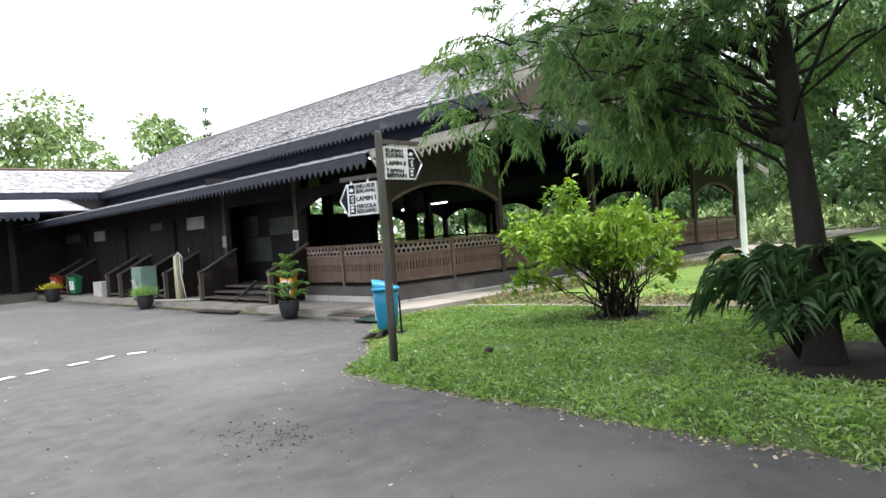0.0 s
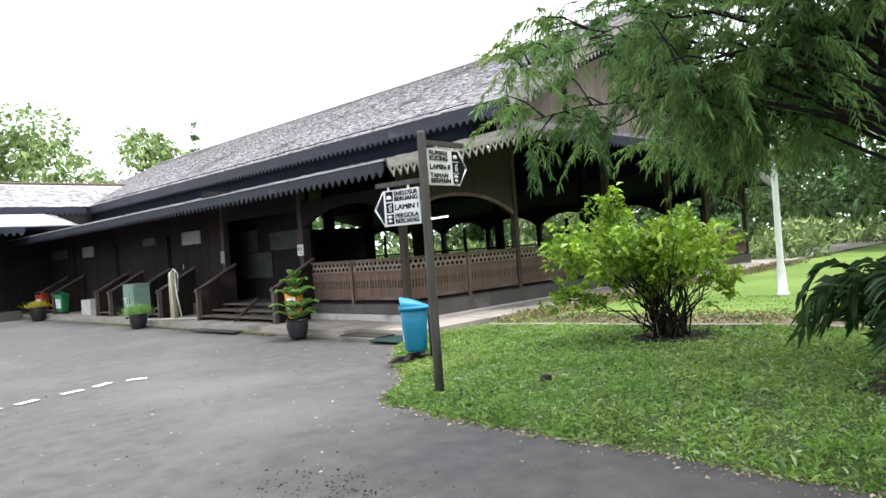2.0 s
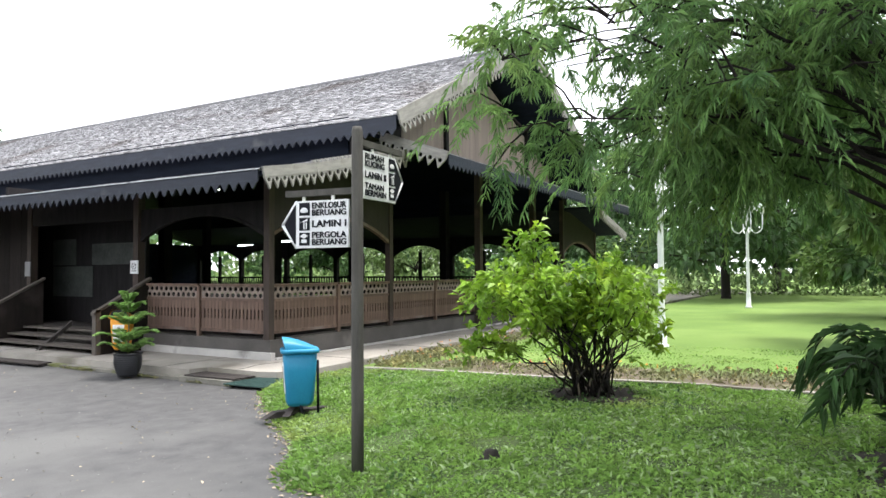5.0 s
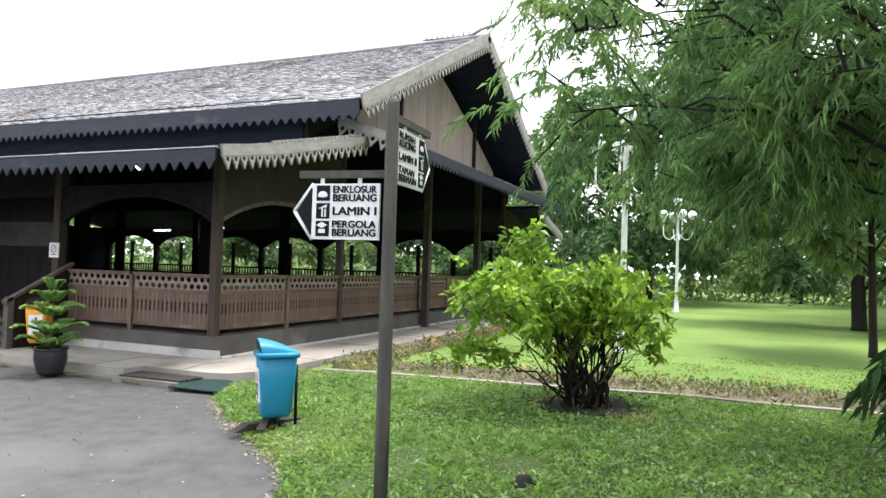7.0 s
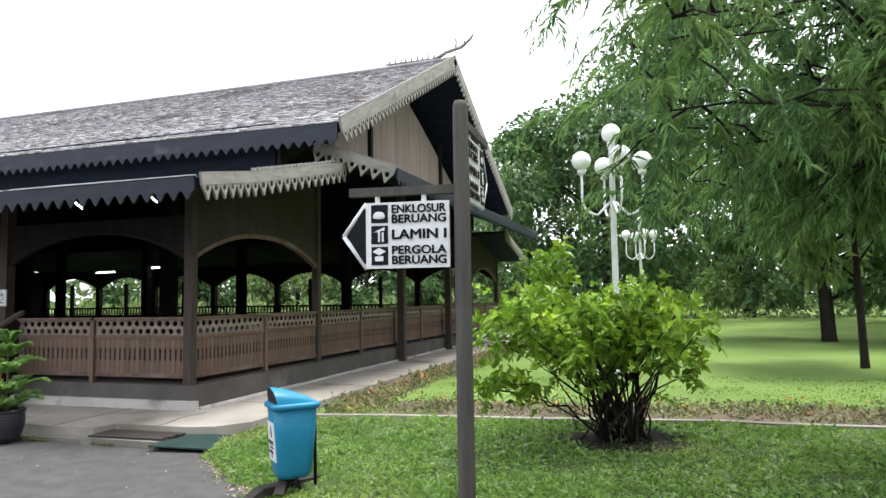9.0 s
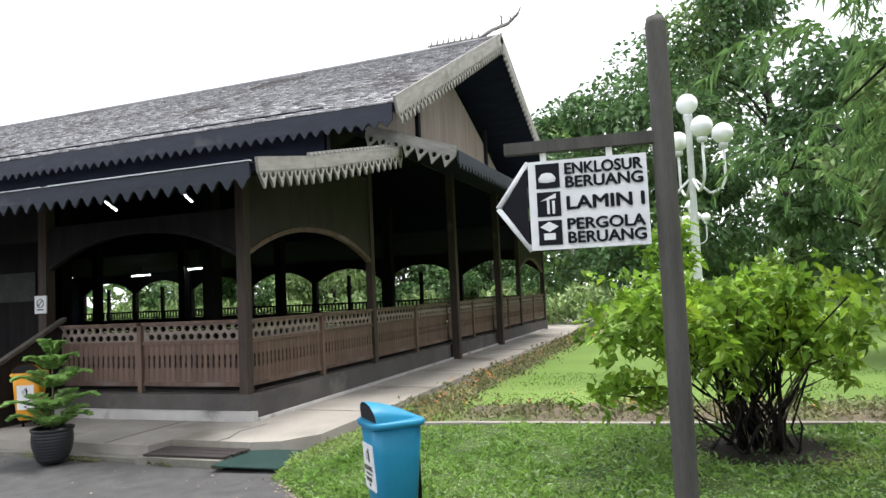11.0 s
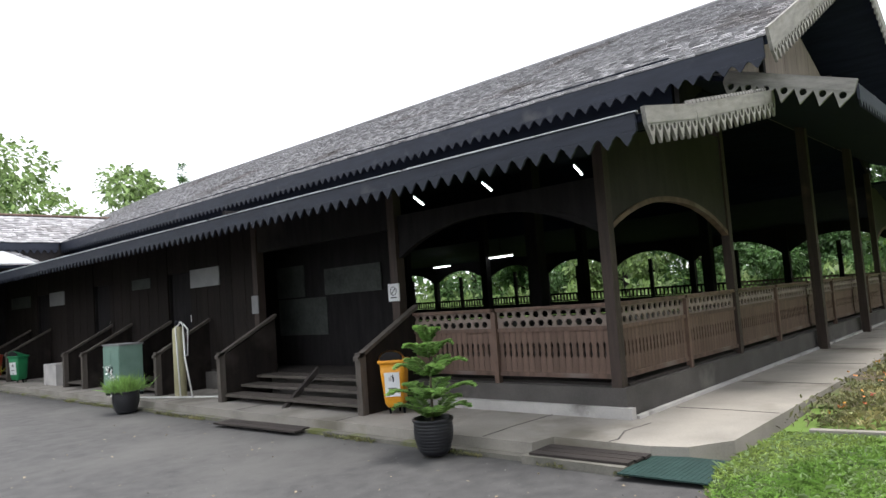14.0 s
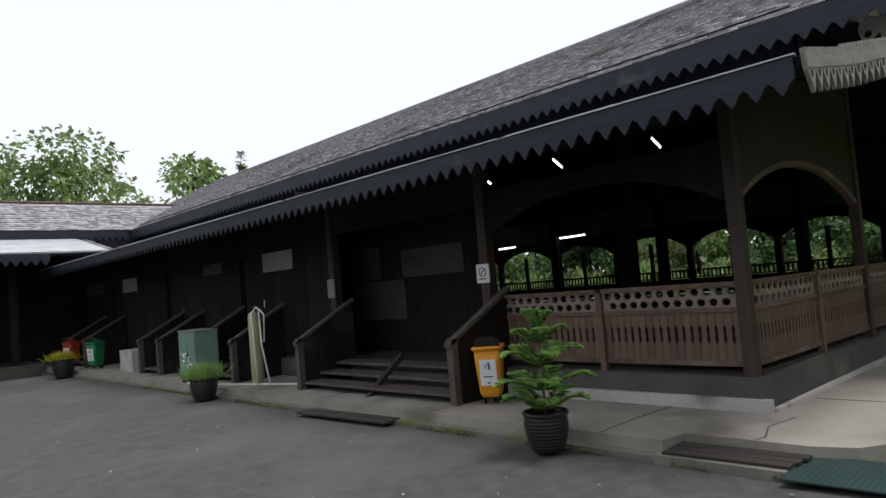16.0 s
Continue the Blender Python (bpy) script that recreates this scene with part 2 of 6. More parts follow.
def prism(bm, poly, place, d0, d1):
    """A polygon (u, v) pushed from d0 to d1; place(u, v, d) gives the point."""
    a = [bm.verts.new(place(u, v, d0)) for u, v in poly]
    b = [bm.verts.new(place(u, v, d1)) for u, v in poly]
    n = len(poly)
    bm.faces.new(a[::-1]), bm.faces.new(b)
    for i in range(n):
        bm.faces.new((a[i], a[(i + 1) % n], b[(i + 1) % n], b[i]))
    return bm


def tube(bm, pts, radii, n=10, cap=True):
    pts = [Vector(p) for p in pts]
    rings = []
    for i, p in enumerate(pts):
        d = (pts[min(i + 1, len(pts) - 1)] - pts[max(i - 1, 0)]).normalized()
        u = d.orthogonal().normalized() if abs(d.z) > 0.95 else d.cross(Vector((0, 0, 1))).normalized()
        w = d.cross(u)
        r = radii[i] if isinstance(radii, (list, tuple)) else radii
        rings.append([bm.verts.new(p + r * (math.cos(k * 2 * math.pi / n) * u + math.sin(k * 2 * math.pi / n) * w)) for k in range(n)])
    for a, b in zip(rings, rings[1:]):
        # ring starts may turn against each other: join by nearest start
        s = min(range(n), key=lambda k: (b[k].co - a[0].co).length)
        for k in range(n):
            f = bm.faces.new((a[k], a[(k + 1) % n], b[(k + 1 + s) % n], b[(k + s) % n]))
            f.smooth = True
    if cap:
        bm.faces.new(rings[0]), bm.faces.new(rings[-1])
    return bm


def lathe(bm, profile, n=24, at=(0, 0, 0), sx=1.0, sy=1.0):
    rings = []
    for r, z in profile:
        rings.append([bm.verts.new((at[0] + sx * r * math.cos(k * 2 * math.pi / n), at[1] + sy * r * math.sin(k * 2 * math.pi / n), at[2] + z)) for k in range(n)])
    for a, b in zip(rings, rings[1:]):
        for k in range(n):
            f = bm.faces.new((a[k], a[(k + 1) % n], b[(k + 1) % n], b[k]))
            f.smooth = True
    bm.faces.new(rings[0]), bm.faces.new(rings[-1])
    return bm


def mesh_of(name, bm, mat):
    me = bpy.data.meshes.new(name)
    bmesh.ops.recalc_face_normals(bm, faces=bm.faces)
    bm.to_mesh(me)
    bm.free()
    me.materials.append(mat)
    return me


def part(name, bm, mat, parent=None, label="", bevel=0.0):
    if bevel:
        bmesh.ops.bevel(bm, geom=[e for e in bm.edges if e.is_manifold and e.calc_face_angle(0) > 0.6], offset=bevel, segments=2, profile=0.7, affect="EDGES")
    ob = new(name, mesh_of(name, bm, mat))
    ob.parent = parent
    return tagged(ob, label)


def piece(name, me, parent, m):
    ob = new(name, me)
    ob.parent = parent
    ob.matrix_basis = m
    return ob


def thing(name, label, category, at=(0, 0, 0), group="", kind="", turn=0):
    ob = new(name)
    ob.empty_display_size = 0.1
    ob.matrix_basis = pose(*at, 0, 0, turn)
    return tagged(ob, label, category, group, kind)


def soup(name, verts, faces, mat, parent=None, label="", category="", kind="", smooth=False):
    me = bpy.data.meshes.new(name)
    me.from_pydata(verts if isinstance(verts, list) else verts.tolist(), [], faces if isinstance(faces, list) else faces.tolist())
    me.materials.append(mat)
    if smooth:
        me.polygons.foreach_set("use_smooth", [True] * len(me.polygons))
    ob = new(name, me)
    ob.parent = parent
    return tagged(ob, label, category, "", kind)


def setting(name, bm, mat, label, category, bevel=0.0):
    return tagged(part(name, bm, mat, None, label, bevel), label, category, "", "structure")


def leaves(base, direction, length, width, rng, fold=0.25, droop=0.0):
    """Leaf blades as folded kites: four points each; base, direction (n, 3), length, width (n)."""
    n = len(base)
    d = direction / np.linalg.norm(direction, axis=1, keepdims=True)
    up = rng.normal(size=(n, 3)) * 0.5 + np.array((0, 0, 1.0))
    side = np.cross(d, up)
    side /= np.linalg.norm(side, axis=1, keepdims=True) + 1e-9
    nor = np.cross(side, d)
    L, W = length[:, None], width[:, None]
    mid = base + d * L * 0.45
    tip = base + d * L - np.array((0, 0, 1.0)) * L * droop
    v = np.stack([base, mid + side * W + nor * W * fold, tip, mid - side * W + nor * W * fold], 1).reshape(-1, 3)
    i = np.arange(n)[:, None] * 4
    return v, np.concatenate([i + np.array([[0, 1, 2]]), i + np.array([[0, 2, 3]])], 1).reshape(-1, 3)


# ---- ground ----
def slope(x, y):
    """The yard falls gently towards the house."""
    return 0.12 * min(1.0, max(0.0, (10.0 - y) / 6.0))


LAWN_EDGE = [(4.02, -30.0), (4.03, 0.5), (4.06, 2.0), (4.10, 3.4), (4.14, 4.6), (4.22, 5.4), (4.38, 5.95), (4.75, 6.35), (5.3, 6.75), (6.0, 7.6), (6.7, 8.5), (7.45, 9.25), (7.75, 9.40)]


def edge_x(y):
    for (xa, ya), (xb, yb) in zip(LAWN_EDGE, LAWN_EDGE[1:]):
        if y <= yb:
            return xa + (xb - xa) * (y - ya) / (yb - ya)
    return 99.0


def lawn_z(x, y):
    """Height of the lawn: rises in half a metre from the road's edge, with small bumps."""
    e = min(1.0, max(0.0, (x - edge_x(y)) / 0.5))
    return slope(x, y) - 0.02 + 0.09 * e * (2 - e) + 0.02 * e * noise.noise((x * 0.8, y * 0.8, 0))


def grid_sheet(name, xs, ys, height, mat, label, category):
    v = [(x, y, height(x, y)) for y in ys for x in xs]
    w = len(xs)
    f = [(j * w + i, j * w + i + 1, (j + 1) * w + i + 1, (j + 1) * w + i) for j in range(len(ys) - 1) for i in range(w - 1)]
    return soup(name, v, f, mat, None, label, category, "structure", True)


grid_sheet("ground", [-400, -150, -60, -30, -10, 5, 20, 40, 80, 150, 400], [-400, -150, -60, -30, -10, 5, 20, 45, 80, 150, 400],
           lambda x, y: -0.12, FARGRASS, "mown green grass land reaching the distance", "grass")
grid_sheet("road", [-30 + 1.0 * i for i in range(39)], [-30 + 1.0 * i for i in range(61)],
           lambda x, y: slope(x, y) + 0.006 * noise.noise((x * 0.5, y * 0.5, 3)), ASPHALT, "worn grey asphalt yard with pale patches", "asphalt")
ys_l = [-30, -20, -12, -8] + [-6 + 0.25 * i for i in range(62)]
v_l, f_l = [], []
cols = [0, 0.06, 0.15, 0.3, 0.5, 0.8, 1.2, 1.7, 2.3, 3, 4, 5, 6.5, 8, 10, 13, 17, 22, 30, 45]
for yy in ys_l:
    for c in cols:
        xx = edge_x(yy) + c + (0.05 * noise.noise((0, yy * 3, 5)) if c < 0.2 else 0)
        v_l.append((xx, yy, lawn_z(xx, yy) if c else slope(xx, yy) - 0.03))
w_l = len(cols)
f_l = [(j * w_l + i, j * w_l + i + 1, (j + 1) * w_l + i + 1, (j + 1) * w_l + i) for j in range(len(ys_l) - 1) for i in range(w_l - 1)]
lawn = soup("lawn", v_l, f_l, FARGRASS, None, "green lawn sheet beside the asphalt yard", "lawn", "structure", True)

# paved path behind the lawn and the pale road further on
bm = bmesh.new()
box(bm, 26.4, 60, 9.6, 12.4, -0.1, 0.10)
setting("pavement_far", bm, CONCRETE, "pale concrete path running behind the lawn", "path")
bm = bmesh.new()
box(bm, 47, 50, -60, 60, -0.1, 0.16)
setting("road_far", bm, CONCRETE, "pale road beyond the lawn", "road")

# walkway slab round the house, cut at the corner
WALK = 0.15
bm = bmesh.new()
prism(bm, [(8.06, 9.93), (8.16, 9.62), (8.55, 9.37), (26.4, 9.35), (26.4, 10.8), (9.35, 10.8), (9.35, 33.0), (7.75, 33.0), (7.75, 10.98), (8.06, 10.94)], lambda u, v, d: (u, v, d), -0.1, WALK)
walkway = setting("pavement_walkway", bm, CONCRETE, "stained pale concrete walkway slab round the wooden hall", "walkway", 0.015)
bm = bmesh.new()
box(bm, 7.62, 7.75, 10.96, 33, -0.06, 0.045)
setting("kerb_walkway", bm, KERB, "low mossy concrete drain edge along the walkway", "kerb", 0.01)

bm = bmesh.new()
box(bm, 7.56, 8.07, 9.93, 10.97, -0.1, 0.076)
setting("pavement_drain", bm, KERB, "low mossy concrete drain sill under the planks", "kerb", 0.01)

# joints and cracks of the walkway slab
for k in range(9):
    bm = bmesh.new()
    y = 11.6 + 2.35 * k
    prism(bm, [(7.78, y), (8.4, y + 0.02), (9.1, y - 0.01), (9.1, y + 0.006), (8.4, y + 0.036), (7.78, y + 0.014)], lambda u, v, d: (u, v, d), WALK + 0.001, WALK + 0.004)
    tagged(part("joint", bm, PLINTH, walkway), "dark joint in the concrete")
for k in range(8):
    bm = bmesh.new()
    x = 9.9 + 2.1 * k
    prism(bm, [(x, 9.40), (x + 0.03, 10.0), (x + 0.02, 10.5), (x + 0.036, 10.5), (x + 0.046, 10.0), (x + 0.014, 9.40)], lambda u, v, d: (u, v, d), WALK + 0.001, WALK + 0.004)
    tagged(part("joint", bm, PLINTH, walkway), "dark joint in the concrete")
bm = bmesh.new()
prism(bm, [(8.08, 10.33), (8.2, 10.30), (8.55, 10.42), (9.0, 10.36), (9.0, 10.372), (8.55, 10.435), (8.2, 10.32), (8.08, 10.345)], lambda u, v, d: (u, v, d), WALK + 0.001, WALK + 0.004)
part("crack", bm, PLINTH, walkway)

# narrow garden edging of the flower bed
bm = bmesh.new()
for k in range(34):
    ya, yb = -8.0 + 0.5 * k, -8.0 + 0.5 * (k + 1)
    za, zb = lawn_z(9.45, ya) + 0.03, lawn_z(9.45, yb) + 0.03
    prism(bm, [(ya, za - 0.15), (yb, zb - 0.15), (yb, zb), (ya, za)], lambda u, v, d: (d, u, v), 9.41, 9.50)
bmesh.ops.remove_doubles(bm, verts=bm.verts, dist=0.001)
setting("kerb_bed", bm, CONCRETE, "thin pale concrete edging of the flower bed", "edging", 0.01)

# worn white dashes on the asphalt
for k, (xx, yy, ln, an) in enumerate([(2.12, 10.42, 0.27, 20), (2.55, 10.53, 0.27, 22), (3.10, 10.66, 0.27, 8), (3.52, 10.80, 0.27, 30), (3.95, 10.74, 0.26, -30), (1.6, 10.1, 0.28, 30)]):
    bm = bmesh.new()
    box(bm, -ln / 2, ln / 2, -0.06, 0.06, 0, 0.006)
    o = part("road_dash", bm, PAINT)
    o.matrix_basis = pose(xx, yy, slope(xx, yy) + 0.008, 0, 0, an)
    tagged(o, "worn white paint dash on the asphalt", "road marking", "white dashes", "structure")


# ---- the hall: roofs ----
RX, RZ, EX, EZ, Y0, YB = 17.45, 7.62, 11.12, 4.47, 9.45, 40.0
SL = math.atan2(RZ - EZ, RX - EX)


def roof_slab(name, x0, z0, x1, z1, ya, yb, t, mat, label):
    bm = bmesh.new()
    prism(bm, [(x0, z0), (x1, z1), (x1, z1 - t), (x0, z0 - t)], lambda u, v, d: (u, d, v), ya, yb)
    return setting(name, bm, mat, label, "roof")


def sag(y):
    """The ridge is raised at the gable and lower behind it."""
    return 0.08 * (1 - np.exp(-(np.asarray(y, float) - Y0) / 2.5))


def swept_slab(name, x0, label):
    bm = bmesh.new()
    ys = [Y0, 10.2, 11, 12, 13.5, 15.5, 18, 22, 30, YB]
    rows = [[bm.verts.new(p) for p in ((x0, y, EZ - 0.02), (RX, y, RZ - 0.02 - float(sag(y))), (RX, y, RZ - 0.12 - float(sag(y))), (x0, y, EZ - 0.12))] for y in ys]
    for a, b in zip(rows, rows[1:]):
        for k in range(4):
            bm.faces.new((a[k], a[(k + 1) % 4], b[(k + 1) % 4], b[k]))
    bm.faces.new(rows[0]), bm.faces.new(rows[-1])
    return setting(name, bm, SHADE_WOOD, label, "roof")


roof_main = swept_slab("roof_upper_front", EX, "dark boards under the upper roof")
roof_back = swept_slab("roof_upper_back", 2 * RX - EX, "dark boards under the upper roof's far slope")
roof_low = roof_slab("roof_lower_front", 7.85, 3.03, 8.97, 3.235, 9.62, 33.0, 0.07, SHADE_WOOD, "low shed roof over the front of the hall")
roof_low2 = roof_slab("roof_lower_front_top", 8.97, 3.235, 11.45, 3.81, 9.62, 33.0, 0.07, SHADE_WOOD, "upper part of the low shed roof over the front")
roof_slab("roof_lower_back", 2 * RX - 7.85, 3.03, 2 * RX - 11.45, 3.79, 9.62, 33.0, 0.07, SHADE_WOOD, "low shed roof along the far side of the hall")
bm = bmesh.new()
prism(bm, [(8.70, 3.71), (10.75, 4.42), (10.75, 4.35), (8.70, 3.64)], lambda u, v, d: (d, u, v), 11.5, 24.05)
roof_skirt = setting("roof_skirt", bm, SHADE_WOOD, "low skirt roof under the gable", "roof")
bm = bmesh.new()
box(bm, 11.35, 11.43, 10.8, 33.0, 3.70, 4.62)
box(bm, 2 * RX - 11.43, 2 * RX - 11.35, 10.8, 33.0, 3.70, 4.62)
setting("wall_clerestory", bm, SHADE_WOOD, "dark band of boards between the two roofs", "wall")


def shingle_arrays(u0, u1, s_len, place, rng, wid=0.13, course=0.17, lift=0.012):
    """Shingles over a slope: u along the eave, s up the slope; place(u, s, h) gives the points (arrays)."""
    U, S, Wd = [], [], []
    rows = int(s_len / course)
    for r in range(rows):
        u = u0 + rng.uniform(-wid, 0)
        while u < u1:
            w = wid * rng.uniform(0.7, 1.35)
            U.append(u), S.append(r * course + rng.normal(0, 0.008)), Wd.append(w)
            u += w
    U, S, Wd = np.array(U), np.array(S), np.array(Wd)
    n = len(U)
    ua, ub = np.clip(U + 0.004, u0, u1), np.clip(U + Wd - 0.004, u0, u1)
    Ln = course * 1.55
    lo, hi = lift + rng.uniform(0.010, 0.030, n), rng.uniform(0.002, 0.006, n)
    sk = rng.normal(0, 0.006, n)
    top = [place(ua, S, lo), place(ub, S + sk, lo + rng.normal(0, 0.003, n)), place(ub, S + Ln, hi), place(ua, S + Ln, hi)]
    bot = [place(ua, S, lo * 0.2), place(ub, S + sk, lo * 0.2)]
    v = np.stack(top + bot, 1)
    return v, U, S


SH_F = np.array([[0, 1, 2, 3], [4, 5, 1, 0]])
SH_S = np.array([[4, 0, 3], [5, 2, 1]])


def shingle_mesh(name, v, mat, parent, kind="stuff", label=""):
    n = len(v)
    i = np.arange(n)[:, None, None] * 6
    q = (i + SH_F[None]).reshape(-1, 4).tolist()
    t = (i + SH_S[None]).reshape(-1, 3).tolist()
    return soup(name, v.reshape(-1, 3), q + t, mat, parent, label, "", kind)


def slope_place(x0, z0, dx, dz, swept=False):
    ln = math.hypot(dx, dz)
    ax, az = dx / ln, dz / ln
    nx, nz = (-az, ax) if dx > 0 else (az, -ax)
    return lambda u, s, h: np.stack([x0 + ax * s + nx * h, u, z0 + az * s + nz * h - (sag(u) * s / ln if swept else 0)], -1)


rng = np.random.default_rng(4)
main_len = math.hypot(RX - EX, RZ - EZ)
pl = slope_place(EX - 0.03, EZ - 0.025, RX - EX, RZ - EZ, True)
v, U, S = shingle_arrays(Y0, YB, main_len - 0.12, pl, rng)
near = (U < 13.0) & (U > Y0 + 0.1) & (S < 2.0)
pick = np.where(near)[0][:300]
rest = np.ones(len(U), bool)
rest[pick] = False
shingle_mesh("shingles", v[rest], SHINGLE, roof_main, label="uneven weathered grey ironwood shingles")
NEAR_SHINGLES = v[pick]
plb = slope_place(2 * RX - EX + 0.03, EZ - 0.025, EX - RX, RZ - EZ, True)
v, U, S = shingle_arrays(Y0, YB, main_len - 0.12, plb, rng, 0.3, 0.34)
shingle_mesh("shingles", v, SHINGLE, roof_back)
bm = bmesh.new()
tube(bm, [(RX, y, RZ - float(sag(max(y, Y0)))) for y in (Y0 - 0.05, 10.2, 11, 12, 13.5, 15.5, 18, 22, 30, YB)], 0.06, 8)
part("ridge_cap", bm, SHINGLE, roof_main, "rounded grey ridge capping")
pll = slope_place(7.83, 3.03, 1.14, 0.205)
v, U, S = shingle_arrays(9.64, 33.0, 1.05, pll, rng, 0.2, 0.22)
shingle_mesh("shingles", v, SHINGLE, roof_low)
pll = slope_place(8.93, 3.235, 2.5, 0.579)
v, U, S = shingle_arrays(9.64, 33.0, 2.4, pll, rng, 0.2, 0.22)
shingle_mesh("shingles", v, SHINGLE, roof_low2)
sk_len = math.hypot(2.05, 0.71)
v, U, S = shingle_arrays(11.5, 24.05, sk_len - 0.2, lambda u, s, h: np.stack([u, 8.68 + 0.945 * s - 0.327 * h, 3.71 + 0.327 * s + 0.945 * h], -1), rng, 0.16, 0.2)
shingle_mesh("shingles", v, SHINGLE, roof_skirt)
# pale strip along the low eave, added for the sky's sheen on the roof edge
bm = bmesh.new()
for k in range(16):
    ya = 9.64 + 1.46 * k
    box(bm, 7.788, 7.90, ya, min(33.0, ya + 1.45 - 0.12 * (k % 3 == 1)), 3.046, 3.053 + (0.010 if ya > 17 else 0.004) + 0.003 * (k % 2))
part("sheen_strip", bm, SHEET, roof_low, "bright thin strip standing in for sky sheen on the roof edge")


# carved eave boards: a plank with a row of pierced pointed teeth
def tooth_mesh(name, w, h, t, mat, hole=0.2):
    """One pointed tooth, pierced by a round hole, hanging from z = 0, along x."""
    bm = bmesh.new()
    if not hole:
        prism(bm, [(-w / 2, 0), (w / 2, 0), (w / 2, -h * 0.12), (w * 0.30, -h * 0.35), (w * 0.22, -h * 0.6), (0, -h), (-w * 0.22, -h * 0.6), (-w * 0.30, -h * 0.35), (-w / 2, -h * 0.12)], lambda u, v, d: (u, d, v), -t / 2, t / 2)
        return mesh_of(name, bm, mat)
    outer = [(-w / 2, 0), (0, 0), (w / 2, 0), (w / 2, -h * 0.10), (w * 0.24, -h * 0.55), (0, -h), (-w * 0.24, -h * 0.55), (-w / 2, -h * 0.10)]
    r = w * hole
    inner = [(r * math.cos(math.radians(a)), -h * 0.26 + r * math.sin(math.radians(a))) for a in (135, 90, 45, 0, -45, -90, -135, 180)]
    ring = {}
    for d in (-t / 2, t / 2):
        o = [bm.verts.new((x, d, z)) for x, z in outer]
        i = [bm.verts.new((x, d, z)) for x, z in inner]
        ring[d] = (o, i)
        for k in range(8):
            bm.faces.new((o[k], o[(k + 1) % 8], i[(k + 1) % 8], i[k]))
    (oa, ia), (ob_, ib) = ring[-t / 2], ring[t / 2]
    for k in range(8):
        bm.faces.new((oa[k], oa[(k + 1) % 8], ob_[(k + 1) % 8], ob_[k]))
        bm.faces.new((ia[k], ia[(k + 1) % 8], ib[(k + 1) % 8], ib[k]))
    return mesh_of(name, bm, mat)


def eave_board(name, a, b, board, w, h, mat, label, t=0.03, skip=False, sink=0.0):
    """A board from a to b (its top edge), with teeth below; upright across the run."""
    a, b = Vector(a), Vector(b)
    run = b - a
    ln = run.length
    yaw = math.atan2(run.y, run.x)
    tilt = math.atan2(run.z, math.hypot(run.x, run.y))
    m = Matrix.Translation(a) @ Matrix.Rotation(yaw, 4, "Z") @ Matrix.Rotation(-tilt, 4, "Y")
    th = thing(name, label, "eave board", (0, 0, 0))
    th["kind"] = "structure"
    th.matrix_basis = m
    bm = bmesh.new()
    box(bm, 0, ln, -t / 2, t / 2, -board, sink)
    part("board", bm, mat, th, "", 0.006)
    n = max(1, round(ln / w))
    me = tooth_mesh("tooth", ln / n, h, t * 0.8, mat, 0 if mat == EAVE else 0.2)
    for k in range(n):
        piece("tooth", me, th, pose((k + 0.5) * ln / n, 0, -board + 0.002))
    return th


eave_board("trim_eave_lower", (7.82, 9.66, 3.045), (7.82, 33.0, 3.045), 0.15, 0.19, 0.13, EAVE, "dark carved eave board with pierced pointed teeth")
eave_board("trim_eave_upper", (11.10, 9.5, 4.44), (11.10, 33.2, 4.44), 0.24, 0.20, 0.12, EAVE, "dark carved upper eave board with small teeth")
eave_board("trim_barge_front", (11.02, 9.43, 4.50), (17.47, 9.43, 7.68), 0.24, 0.19, 0.20, GREYW, "pale grey weathered gable board with pointed teeth", 0.04, sink=0.02)
eave_board("trim_barge_back", (17.43, 9.43, 7.68), (2 * RX - 11.02, 9.43, 4.50), 0.24, 0.19, 0.20, GREYW, "grey weathered gable board on the far slope", 0.04, sink=0.02)
eave_board("trim_barge_low", (7.84, 9.60, 3.09), (8.97, 9.60, 3.295), 0.15, 0.165, 0.185, GREYW, "pale grey carved end board of the shed roof", 0.04)
eave_board("trim_barge_low", (8.97, 9.60, 3.295), (11.58, 9.60, 3.90), 0.15, 0.20, 0.185, GREYW, "pale grey carved end board of the shed roof", 0.04)
eave_board("trim_barge_skirt", (11.5, 10.10, 4.27), (11.5, 8.64, 3.765), 0.15, 0.22, 0.20, GREYW, "pale carved end board of the skirt roof", 0.05)
eave_board("trim_barge_skirt", (24.05, 8.64, 3.765), (24.05, 10.10, 4.27), 0.15, 0.22, 0.20, GREYW, "carved end board of the skirt roof", 0.05)
eave_board("trim_eave_skirt", (11.54, 8.66, 3.72), (24.0, 8.66, 3.72), 0.17, 0.16, 0.10, EAVE, "dark carved eave board of the skirt roof")
eave_board("trim_barge_far", (2 * RX - 11.4, 9.60, 3.80), (2 * RX - 7.80, 9.60, 3.05), 0.17, 0.18, 0.18, GREYW, "carved end board of the far shed roof", 0.04)
# short pegs along the top of the shed roof's end board
th = thing("trim_peg_row", "row of small pale pegs on the roof end board", "trim", kind="structure")
bm = bmesh.new()
box(bm, -0.035, 0.035, -0.02, 0.02, 0, 0.035)
peg = mesh_of("peg", bm, GREYW)
for k in range(25):
    xx = 9.0 + k * 0.102
    piece("peg", peg, th, pose(xx, 9.66, 3.30 + (xx - 8.97) * 0.2318))
# gable wall of upright boards; end boards coloured dark for the roof's shade
th = thing("wall_gable", "tan upright boards filling the gable, end boards darkened for shade", "wall", kind="structure")
